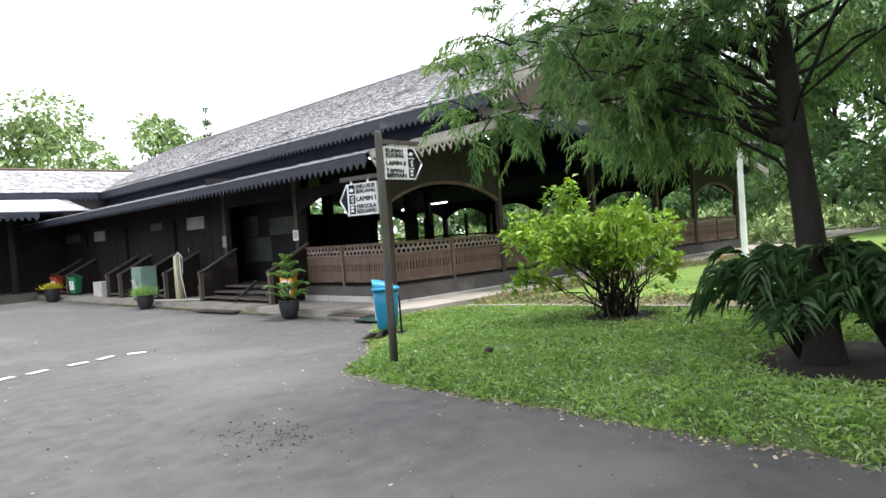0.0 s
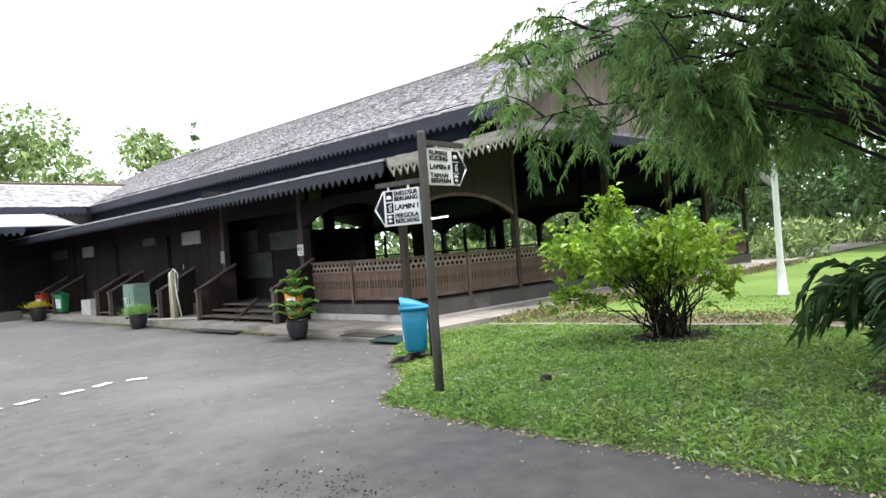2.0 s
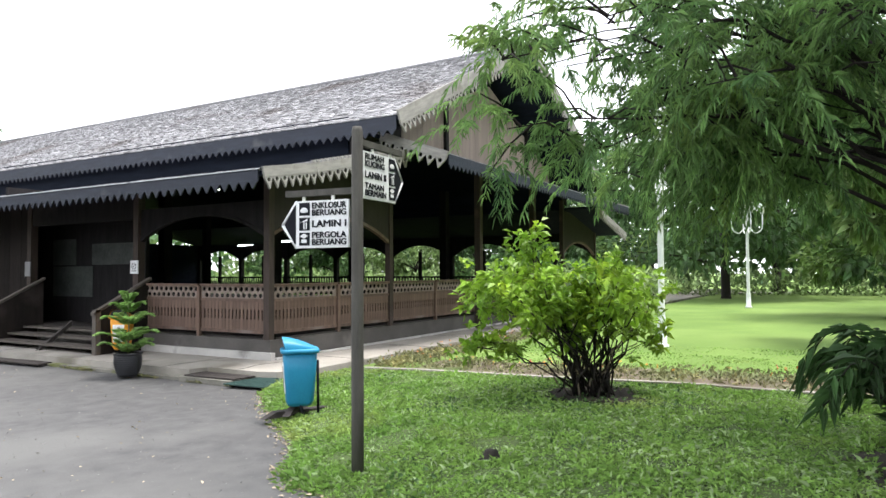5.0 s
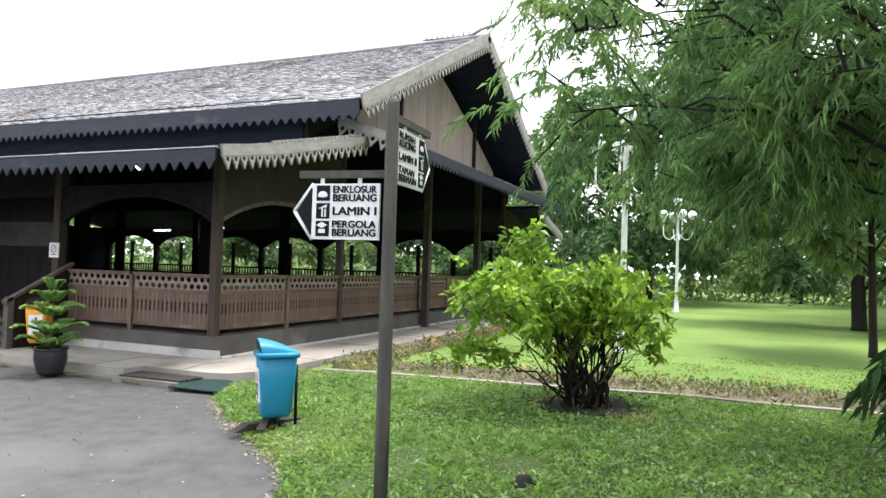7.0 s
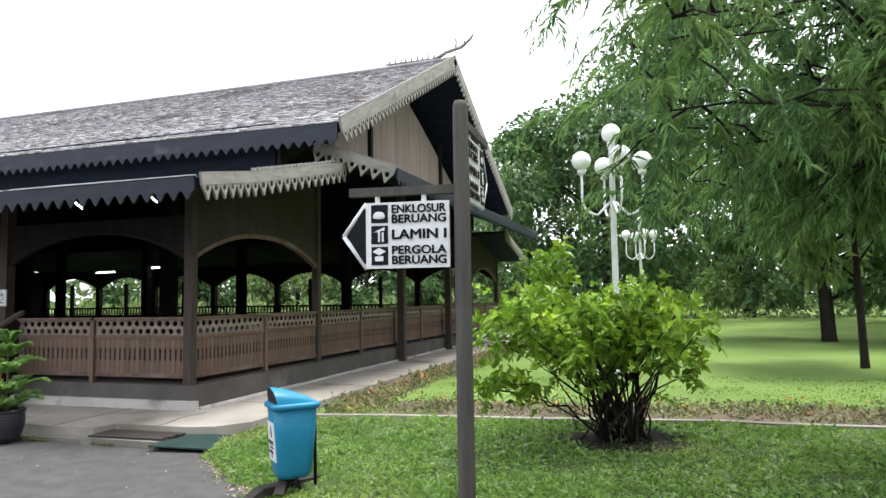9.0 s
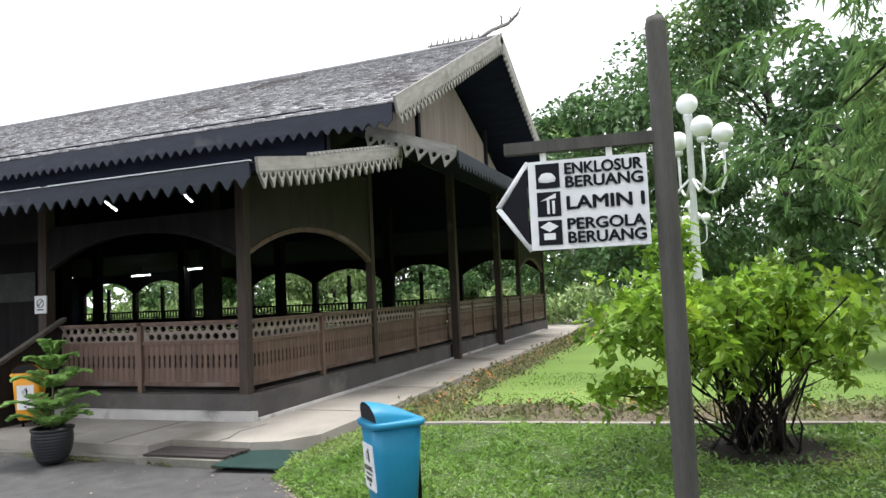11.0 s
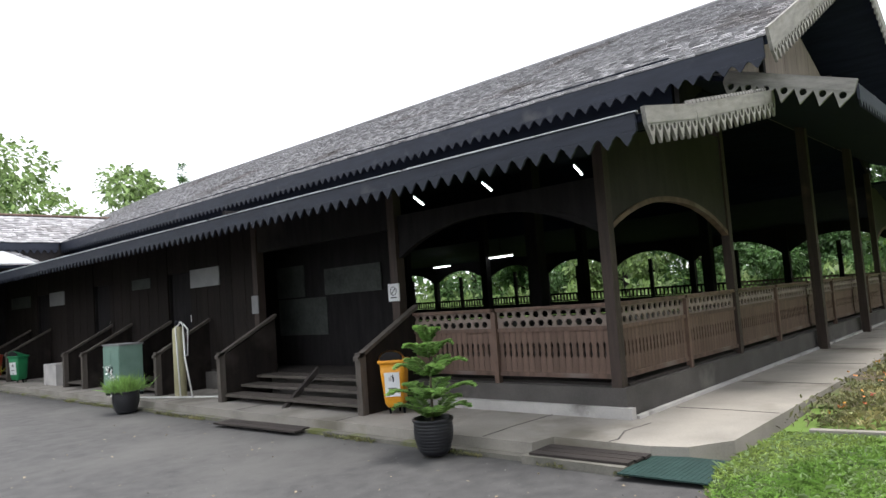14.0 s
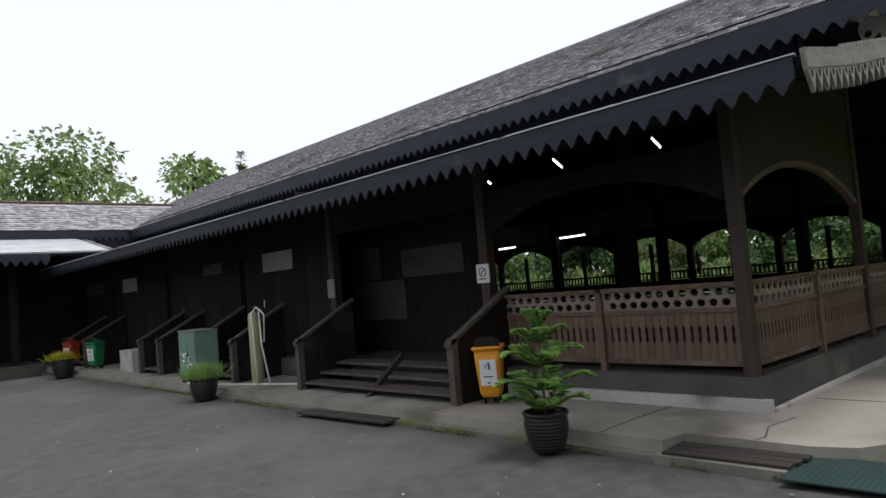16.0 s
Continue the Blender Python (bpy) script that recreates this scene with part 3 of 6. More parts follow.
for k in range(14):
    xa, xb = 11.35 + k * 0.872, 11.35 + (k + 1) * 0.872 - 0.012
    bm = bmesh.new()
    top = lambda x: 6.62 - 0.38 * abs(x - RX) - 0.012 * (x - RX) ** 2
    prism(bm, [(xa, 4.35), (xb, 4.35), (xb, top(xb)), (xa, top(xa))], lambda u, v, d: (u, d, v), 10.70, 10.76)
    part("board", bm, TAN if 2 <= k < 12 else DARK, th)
bm = bmesh.new()
box(bm, 14.93, 15.05, 10.62, 10.70, 4.3, 6.0)
box(bm, 19.85, 19.97, 10.62, 10.70, 4.3, 6.0)
part("gable_post", bm, DARK, th)
# ridge finial carving, and the two little mast tops of the roof
th = thing("ridge_finial", "carved grey openwork crest on the roof ridge", "roof ornament", (RX, 10.0, RZ))
bm = bmesh.new()
for k in range(9):
    y = 0.15 * k
    tube(bm, [(0, y, 0.03), (0, y - 0.05 + 0.02 * (k % 3), 0.18 + 0.05 * (k % 2))], [0.03, 0.012], 6)
tube(bm, [(0, 0, 0.05), (0, 1.3, 0.05)], 0.025, 6)
part("crest", bm, GREYW, th)
bm = bmesh.new()
tube(bm, [(0, 0.0, 0), (0, -0.35, 0.18), (0, -0.75, 0.26), (0, -1.0, 0.45), (0, -1.1, 0.62)], [0.05, 0.05, 0.045, 0.035, 0.015], 8)
tube(bm, [(0, -0.6, 0.22), (0, -0.62, 0.45), (0, -0.5, 0.58)], [0.03, 0.025, 0.01], 6)
tube(bm, [(0, -0.85, 0.3), (0, -0.8, 0.5)], [0.03, 0.01], 6)
part("prow", bm, GREYW, th)

# ---- the hall: floor, plinth, columns ----
FL = 0.50
bm = bmesh.new()
prism(bm, [(9.12, 10.68), (12.6, 10.62), (26.7, 10.62), (26.7, 33), (9.16, 33)], lambda u, v, d: (u, v, d), WALK - 0.2, FL - 0.03)
setting("floor_plinth", bm, PLINTH, "grey cement plinth under the hall with worn edges", "plinth", 0.012)
bm = bmesh.new()
box(bm, 9.3, 26.6, 10.72, 32.9, FL - 0.03, FL)
setting("floor", bm, PLANK, "dark plank floor of the open hall", "floor")
bm = bmesh.new()
box(bm, 9.05, 9.15, 10.60, 13.85, WALK, WALK + 0.12)
box(bm, 9.15, 26.0, 10.56, 10.62, WALK, WALK + 0.035)
setting("baseboard_plinth", bm, CURB, "pale chipped cement skirting at the plinth's foot", "skirting", 0.008)

COLS_B = [9.27, 12.62, 16.35, 19.95, 23.05, 26.6]


def column(x, y, z0, z1, w=0.2, mat=POST):
    th = thing("column", "square dark brown wooden column of the hall", "column", (x, y, z0), "hall columns")
    bm = bmesh.new()
    box(bm, -w / 2, w / 2, -w / 2, w / 2, 0, z1 - z0)
    part("shaft", bm, mat, th, "", 0.012)
    return th


column(9.20, 10.79, FL - 0.03, 3.2, 0.125)
column(COLS_B[1], 10.71, FL - 0.03, 4.0, 0.12)
column(COLS_B[2], 10.50, WALK, 4.3, 0.16)
column(COLS_B[3], 10.50, WALK, 4.3, 0.16)
column(COLS_B[4], 10.71, FL - 0.03, 4.0, 0.13)
column(COLS_B[5], 10.71, FL - 0.03, 3.3, 0.14)
column(9.24, 14.2, FL - 0.03, 3.2, 0.15)
column(9.27, 17.85, FL - 0.03, 3.2, 0.15)


# arched panels between column heads
def arch_panel(name, a, b, spring, crown, top, label, mat=ARCHW, rim=RAIL, rise=0.0):
    """An upright panel from a to b whose lower edge is an arch."""
    a, b = Vector((*a, 0)), Vector((*b, 0))
    ln = (b - a).length
    d = (b - a).normalized()
    nr = Vector((-d.y, d.x, 0))
    th = thing(name, label, "arched panel", kind="structure")
    n = 16
    bm = bmesh.new()
    lower = [(ln * k / n, spring + (crown - spring) * (1 - abs(2 * k / n - 1) ** 2.2)) for k in range(n + 1)]
    for k in range(n):
        (u0, z0), (u1, z1) = lower[k], lower[k + 1]
        prism(bm, [(u0, z0), (u1, z1), (u1, min(3.65, top + rise * u1)), (u0, min(3.65, top + rise * u0))], lambda u, v, e: tuple(a + d * u + nr * e + Vector((0, 0, v))), -0.03, 0.03)
    bmesh.ops.remove_doubles(bm, verts=bm.verts, dist=0.0005)
    part("panel", bm, mat, th)
    bm = bmesh.new()
    for k in range(n):
        (u0, z0), (u1, z1) = lower[k], lower[k + 1]
        prism(bm, [(u0, z0 - 0.035), (u1, z1 - 0.035), (u1, z1 + 0.03), (u0, z0 + 0.03)], lambda u, v, e: tuple(a + d * u + nr * e + Vector((0, 0, v))), -0.045, 0.045)
    bmesh.ops.remove_doubles(bm, verts=bm.verts, dist=0.0005)
    part("arch_rim", bm, rim, th, "lighter wooden rim of the arch")
    return th


arch_panel("wall_arch_side", (9.22, 10.78), (COLS_B[1] - 0.06, 10.71), 2.22, 2.63, 3.20, "brown board panel with an arched lower edge", rise=0.2318)
arch_panel("wall_arch_side", (COLS_B[4] + 0.1, 10.71), (COLS_B[5] - 0.1, 10.71), 2.22, 2.63, 3.85, "brown board panel with an arched lower edge", rise=-0.2318)
# front panel takes the near-black wood to paint the shade under the eave
arch_panel("wall_arch_front", (9.24, 14.1), (9.20, 10.86), 2.22, 2.63, 2.80, "board panel with an arched lower edge, darkened for eave shade", DARK, DARK)

# ---- railings: planks with carved edges, a pierced band and two rails ----
def notched(w, z0, z1, notch, za, zb):
    """Outline of a plank whose edges are cut so that two neighbours leave a slot between them."""
    m = (za + zb) / 2
    r = [(w / 2, z0), (w / 2, za), (w / 2 - notch, za + 0.03), (w / 2 - notch, m - 0.03), (w / 2 - notch * 0.55, m), (w / 2 - notch, m + 0.03), (w / 2 - notch, zb - 0.03), (w / 2, zb), (w / 2, z1)]
    return r + [(-x, z) for x, z in reversed(r)]


PICKET_W = 0.088
bm = bmesh.new()
prism(bm, notched(PICKET_W - 0.003, 0.13, 0.63, 0.0165, 0.31, 0.50), lambda u, v, d: (u, d, v), -0.012, 0.012)
PICKET = mesh_of("picket", bm, RAIL)


def pierced_cell(bm, x, z, w, h, t):
    o = [(-w / 2, -h / 2), (0, -h / 2), (w / 2, -h / 2), (w / 2, 0), (w / 2, h / 2), (0, h / 2), (-w / 2, h / 2), (-w / 2, 0)]
    i = [(-w * 0.22, -h * 0.33), (0, -h * 0.36), (w * 0.22, -h * 0.33), (w * 0.37, 0), (w * 0.22, h * 0.33), (0, h * 0.36), (-w * 0.22, h * 0.33), (-w * 0.37, 0)]
    rows = []
    for d in (-t / 2, t / 2):
        a = [bm.verts.new((x + u, d, z + v)) for u, v in o]
        b = [bm.verts.new((x + u, d, z + v)) for u, v in i]
        rows.append(b)
        for k in range(8):
            bm.faces.new((a[k], a[(k + 1) % 8], b[(k + 1) % 8], b[k]))
    for k in range(8):
        bm.faces.new((rows[0][k], rows[0][(k + 1) % 8], rows[1][(k + 1) % 8], rows[1][k]))


def railing(a, b, label, pieces=True):
    """A railing from a to b (x, y) on the plinth, half a bay long."""
    a, b = Vector((*a, FL - 0.03)), Vector((*b, FL - 0.03))
    d = b - a
    ln = d.length
    th = thing("railing", label, "railing", (0, 0, 0), "hall railings")
    th.matrix_basis = Matrix.Translation(a) @ Matrix.Rotation(math.atan2(d.y, d.x), 4, "Z")
    bm = bmesh.new()
    box(bm, 0, ln, -0.05, 0.05, 0.885, 0.925)
    part("top_rail", bm, RAIL, th, "", 0.006)
    bm = bmesh.new()
    box(bm, 0, ln, -0.035, 0.035, 0.630, 0.675)
    part("middle_rail", bm, RAIL, th, "", 0.005)
    bm = bmesh.new()
    box(bm, 0, ln, -0.03, 0.03, 0.09, 0.14)
    part("bottom_rail", bm, RAIL, th, "", 0.005)
    n = round(ln / 0.135)
    bm = bmesh.new()
    for k in range(n):
        pierced_cell(bm, (k + 0.5) * ln / n, 0.8325, ln / n, 0.105, 0.022)
    for k in range(n - 1):
        pierced_cell(bm, (k + 1) * ln / n, 0.7275, ln / n, 0.105, 0.022)
    for u in (0, ln - ln / n / 2):
        box(bm, u, u + ln / n / 2, -0.011, 0.011, 0.675, 0.78)
    bmesh.ops.remove_doubles(bm, verts=bm.verts, dist=0.0005)
    part("pierced_band", bm, RAILP, th, "band of oval openings")
    n = round(ln / PICKET_W)
    s = ln / n / PICKET_W
    for k in range(n):
        piece("picket", PICKET, th, pose((k + 0.5) * ln / n, 0, 0) @ Matrix.Diagonal((s, 1, 1, 1)))
    return th


def rail_post(x, y):
    th = thing("railing_post", "slim brown wooden post between two railing panels", "post", (x, y, FL - 0.03), "railing posts")
    bm = bmesh.new()
    box(bm, -0.035, 0.035, -0.035, 0.035, 0, 0.88)
    part("shaft", bm, RAIL, th, "", 0.006)


for k in range(5):
    xa, xb = COLS_B[k] + 0.05, COLS_B[k + 1] - 0.06
    xm = (xa + xb) / 2
    ya = 10.78 if k == 0 else 10.71
    xa = 9.26 if k == 0 else xa
    railing((xa, ya), (xm - 0.04, (ya + 10.71) / 2), "carved brown wooden railing panel between the columns")
    railing((xm + 0.04, (ya + 10.71) / 2), (xb, 10.71), "carved brown wooden railing panel between the columns")
    rail_post(xm, (ya + 10.71) / 2 - 0.02)
railing((9.23, 14.12), (9.22, 12.5), "carved brown wooden railing panel on the front")
railing((9.22, 12.42), (9.21, 10.85), "carved brown wooden railing panel on the front")
rail_post(9.20, 12.46)

# far side of the hall: open arches, rails and posts, coloured dark for shade
FARX = 26.6
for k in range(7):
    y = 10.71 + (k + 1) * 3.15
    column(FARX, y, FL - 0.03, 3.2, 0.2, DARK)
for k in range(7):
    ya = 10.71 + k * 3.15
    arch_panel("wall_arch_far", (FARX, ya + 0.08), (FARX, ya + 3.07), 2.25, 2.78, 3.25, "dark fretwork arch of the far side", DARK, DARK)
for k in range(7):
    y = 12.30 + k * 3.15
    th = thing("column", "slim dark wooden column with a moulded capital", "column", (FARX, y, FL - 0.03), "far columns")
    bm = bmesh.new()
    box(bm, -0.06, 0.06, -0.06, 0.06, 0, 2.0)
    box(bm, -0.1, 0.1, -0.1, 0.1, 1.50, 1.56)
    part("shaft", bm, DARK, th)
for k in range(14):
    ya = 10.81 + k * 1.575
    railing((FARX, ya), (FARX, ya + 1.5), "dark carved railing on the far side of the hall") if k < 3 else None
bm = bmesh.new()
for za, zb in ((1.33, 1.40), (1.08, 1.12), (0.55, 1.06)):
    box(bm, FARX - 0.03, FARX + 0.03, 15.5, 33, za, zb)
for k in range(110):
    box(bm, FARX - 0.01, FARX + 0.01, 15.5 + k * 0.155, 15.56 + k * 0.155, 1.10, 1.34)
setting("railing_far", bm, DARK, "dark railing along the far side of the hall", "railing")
# inner columns of the hall, coloured darker than the outer posts for the shade
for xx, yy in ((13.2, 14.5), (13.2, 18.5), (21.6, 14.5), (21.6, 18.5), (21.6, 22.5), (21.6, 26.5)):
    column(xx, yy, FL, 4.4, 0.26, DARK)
# back wall of the hall with openings, and ceiling boards under the ridge, in shade-black wood
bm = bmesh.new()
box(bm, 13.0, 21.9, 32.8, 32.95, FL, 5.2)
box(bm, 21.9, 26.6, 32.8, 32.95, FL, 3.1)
setting("wall_back", bm, SHADE_WOOD, "dark board wall at the end of the hall", "wall")
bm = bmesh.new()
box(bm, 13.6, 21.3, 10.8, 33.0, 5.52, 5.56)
setting("ceiling", bm, SHADE_WOOD, "dark board ceiling of the hall", "ceiling")


# ---- the hall: closed rooms on the front ----
def plank_wall(name, x, y0, y1, z0, z1, label, w=0.24):
    th = thing(name, label, "wall", kind="structure")
    n = max(1, round((y1 - y0) / w))
    s = (y1 - y0) / n
    bm = bmesh.new()
    box(bm, -0.02, 0.02, -s / 2 + 0.003, s / 2 - 0.003, 0, z1 - z0)
    me = mesh_of("plank", bm, WALLW)
    for k in range(n):
        piece("plank", me, th, pose(x + 0.004 * (k % 2), y0 + (k + 0.5) * s, z0))
    bm = bmesh.new()
    box(bm, x + 0.03, x + 0.10, y0, y1, z0, z1)
    part("backing", bm, DARK, th)
    return th


FX = 9.35
DOORS = [(20.5, 21.5), (24.6, 25.6), (28.9, 29.9)]
edges = [17.95] + [v for d in DOORS for v in d] + [33.0]
for k in range(0, len(edges), 2):
    plank_wall("wall_front_%d" % (k // 2 + 1), FX, edges[k], edges[k + 1], WALK, 3.2, "dark brown upright plank wall of the closed rooms")
for k, (ya, yb) in enumerate(DOORS):
    bm = bmesh.new()
    box(bm, FX, FX + 0.1, ya, yb, 2.5, 3.2)
    setting("wall_lintel_%d" % (k + 1), bm, WALLW, "dark boards over the doorway", "wall")
    th = thing("door_%d" % (k + 1), "closed dark wooden door in the plank wall", "door", (FX + 0.08, ya, FL), kind="structure")
    bm = bmesh.new()
    box(bm, 0, 0.05, 0.02, yb - ya - 0.02, 0, 2.0)
    part("leaf", bm, DARK, th, "", 0.005)
    for za, zb in ((0.15, 0.85), (1.0, 1.8)):
        bm = bmesh.new()
        box(bm, -0.015, 0.0, 0.15, yb - ya - 0.15, za, zb)
        part("panel", bm, DARK, th, "", 0.004)
    bm = bmesh.new()
    tube(bm, [(-0.05, 0.10, 0.95), (-0.05, 0.10, 1.1)], 0.012, 8)
    part("handle", bm, PVC, th, "pale handle")
    bm = bmesh.new()
    box(bm, -0.06, 0.06, -0.06, 0.02, 0, 2.06)
    box(bm, -0.06, 0.06, yb - ya - 0.02, yb - ya + 0.06, 0, 2.06)
    box(bm, -0.055, 0.055, -0.06, yb - ya + 0.06, 2.0, 2.06)
    part("door_frame", bm, DARK, th)
# entrance recess: side walls and back wall behind the stair, in the shade-dark wood
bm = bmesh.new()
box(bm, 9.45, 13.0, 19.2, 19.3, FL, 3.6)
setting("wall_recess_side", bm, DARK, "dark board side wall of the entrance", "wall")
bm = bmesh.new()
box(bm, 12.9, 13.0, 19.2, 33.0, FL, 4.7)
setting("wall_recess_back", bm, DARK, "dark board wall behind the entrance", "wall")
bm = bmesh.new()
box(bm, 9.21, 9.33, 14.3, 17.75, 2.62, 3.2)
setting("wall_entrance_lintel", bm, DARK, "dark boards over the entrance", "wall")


def board_on(name, label, cat, x, y0, y1, z0, z1, mat, t=0.02):
    th = thing(name, label, cat, (x, (y0 + y1) / 2, z0))
    w = (y1 - y0) / 2
    bm = bmesh.new()
    box(bm, -t, 0, -w, w, 0, z1 - z0)
    part("sheet", bm, mat, th, "", 0.003)
    bm = bmesh.new()
    for a in ((-w - 0.015, -w + 0.01, -0.015, z1 - z0 + 0.015), (w - 0.01, w + 0.015, -0.015, z1 - z0 + 0.015)):
        box(bm, -t - 0.004, -0.002, a[0], a[1], a[2], a[3])
    for a in ((-0.015, 0.01), (z1 - z0 - 0.01, z1 - z0 + 0.015)):
        box(bm, -t - 0.006, -0.004, -w, w, *a)
    part("frame", bm, mat, th)
    return th


board_on("poster", "faded grey information sheet in the entrance", "poster", 10.2, 17.75, 18.6, 1.80, 2.37, POSTER)
board_on("poster", "dim picture panel in the entrance", "poster", 10.2, 17.1, 18.58, 1.08, 1.74, POSTER)
board_on("notice_board", "pale faded board on the entrance wall", "board", 10.2, 15.6, 17.1, 1.80, 2.24, POSTER)
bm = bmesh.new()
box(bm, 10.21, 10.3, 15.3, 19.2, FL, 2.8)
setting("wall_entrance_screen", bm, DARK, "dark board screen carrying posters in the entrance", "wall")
board_on("sign_board", "blank pale board on the plank wall", "sign", FX - 0.025, 19.30, 20.42, 2.16, 2.50, PAPER)
board_on("sign_board", "small dull board over the doorway", "sign", FX - 0.025, 22.3, 23.2, 2.28, 2.48, POSTER)
board_on("sign_board", "blank pale board on the plank wall", "sign", FX - 0.025, 27.6, 28.7, 2.15, 2.50, PAPER)
board_on("sign_board", "pale board over a far doorway", "sign", FX - 0.025, 30.4, 32.2, 2.2, 2.52, POSTER)
board_on("notice", "white paper notice on the door post", "notice", 9.185, 17.76, 17.93, 1.55, 1.84, PAPER)
# no-entry notice on the column
th = board_on("warning_sign", "white notice with a black ring on the column", "sign", 9.161, 14.11, 14.30, 1.595, 1.815, WHITE)
bm = bmesh.new()
pts = [(-0.026, 0.06 * math.cos(a * math.pi / 10), 0.13 + 0.06 * math.sin(a * math.pi / 10)) for a in range(21)]
tube(bm, pts, 0.005, 6)
part("ring", bm, INK, th, "black ring")
bm = bmesh.new()
tube(bm, [(-0.027, -0.04, 0.17), (-0.027, 0.04, 0.09)], 0.005, 6)
part("slash", bm, INK, th)
bm = bmesh.new()
box(bm, -0.027, -0.022, -0.06, 0.06, 0.03, 0.045)
part("caption_bar", bm, INK, th)


# ---- stairs up to the floor ----
HAND = material("grey_worn_handrail", (0.115, 0.098, 0.085), (0.06, 0.052, 0.046), 4, 0.7, 0.3, 50, stretch=(3, 3, 0.6))

def stair(y0, y1, label, middle=False):
    th = thing("stair", label, "stairs", (8.2, (y0 + y1) / 2, WALK), "front stairs")
    w = (y1 - y0) / 2
    for k in range(3):
        bm = bmesh.new()
        box(bm, 0.02 + 0.31 * k, 0.36 + 0.31 * k, -w + 0.06, w - 0.06, 0.085 + 0.115 * k, 0.125 + 0.115 * k)
        part("tread", bm, HAND, th, "worn tread", 0.006)
    for s in (-1, 1):
        bm = bmesh.new()
        y = s * (w - 0.04)
        prism(bm, [(0, 0), (1.06, 0), (1.06, 1.28), (0.0, 0.72)], lambda u, v, d: (u, y + d, v), -0.025, 0.025)
        part("side_panel", bm, WALLW, th)
        bm = bmesh.new()
        prism(bm, [(-0.08, 0.70), (1.08, 1.31), (1.08, 1.36), (-0.08, 0.75)], lambda u, v, d: (u, y + d, v), -0.05, 0.05)
        part("handrail", bm, HAND, th, "worn handrail", 0.006)
        bm = bmesh.new()
        box(bm, -0.05, 0.05, y - 0.05, y + 0.05, 0, 0.80)
        part("newel_post", bm, HAND, th, "", 0.008)
    if middle:
        bm = bmesh.new()
        prism(bm, [(-0.05, 0), (0.05, 0), (0.62, 0.42), (0.62, 0.52)], lambda u, v, d: (u, d, v), -0.03, 0.03)
        part("middle_string", bm, PLANK, th)
    return th


stair(13.88, 17.45, "wide dark wooden stair with solid side rails", True)
stair(19.65, 21.35, "narrow dark wooden stair with solid side rails")
stair(23.2, 24.4, "narrow dark wooden stair with pale side rails")
stair(28.6, 30.4, "narrow dark wooden stair by the far room")

# ---- cross wing at the end of the yard ----
CW0, CW1 = -14.0, 14.0


def wing_slab(name, y0, z0, y1, z1, t, label, x1=CW1, mat=SHADE_WOOD):
    bm = bmesh.new()
    prism(bm, [(y0, z0), (y1, z1), (y1, z1 - t), (y0, z0 - t)], lambda u, v, d: (d, u, v), CW0, x1)
    return setting(name, bm, mat, label, "roof")


wing = wing_slab("roof_wing", 33.0, 4.45, 35.6, 5.75, 0.1, "upper roof of the cross wing")
v, U, S = shingle_arrays(CW0, CW1, 2.75, lambda u, s, h: np.stack([u, 32.97 + 0.894 * s - 0.447 * h, 4.45 + 0.447 * s + 0.894 * h], -1), rng, 0.16, 0.19)
shingle_mesh("shingles", v, SHINGLE, wing, label="weathered grey shingles of the cross wing")
wing_slab("roof_wing_back", 38.2, 4.45, 35.6, 5.75, 0.1, "far slope of the cross wing roof")
bm = bmesh.new()
tube(bm, [(CW0, 35.6, 5.76), (CW1, 35.6, 5.76)], 0.06, 8)
part("ridge_cap", bm, RAIL, wing, "reddish ridge capping")
wing_low = wing_slab("roof_wing_low", 29.7, 3.42, 33.1, 4.15, 0.07, "low shed roof of the cross wing", 9.6)
v, U, S = shingle_arrays(CW0, 9.6, 3.4, lambda u, s, h: np.stack([u, 29.67 + 0.978 * s - 0.21 * h, 3.42 + 0.21 * s + 0.978 * h], -1), rng, 0.2, 0.22)
shingle_mesh("shingles", v, SHINGLE, wing_low)
bm = bmesh.new()
prism(bm, [(29.75, 3.47), (32.9, 4.14), (32.9, 4.16), (29.75, 3.49)], lambda u, v, d: (d, u, v), 3.0, 9.3)
part("patch_sheet", bm, SHEET, wing_low, "bright metal sheets patched over the shingles")
eave_board("trim_eave_wing", (CW0, 32.98, 4.43), (11.0, 32.98, 4.43), 0.2, 0.22, 0.15, EAVE, "dark carved eave board of the cross wing")
eave_board("trim_eave_wing_low", (CW0, 29.68, 3.42), (7.7, 29.68, 3.42), 0.17, 0.24, 0.17, EAVE, "dark carved low eave board of the cross wing")
bm = bmesh.new()
box(bm, CW0, 13.0, 33.0, 33.1, 0, 4.38)
setting("wall_wing", bm, DARK, "dark board wall of the cross wing", "wall")
bm = bmesh.new()
box(bm, CW0, 7.7, 30.9, 33.0, -0.05, 0.3)
setting("floor_wing", bm, PLINTH, "grey cement terrace of the cross wing", "terrace")
for k in range(6):
    column(7.0 - k * 3.2, 31.1, 0.3, 3.6, 0.2, DARK)

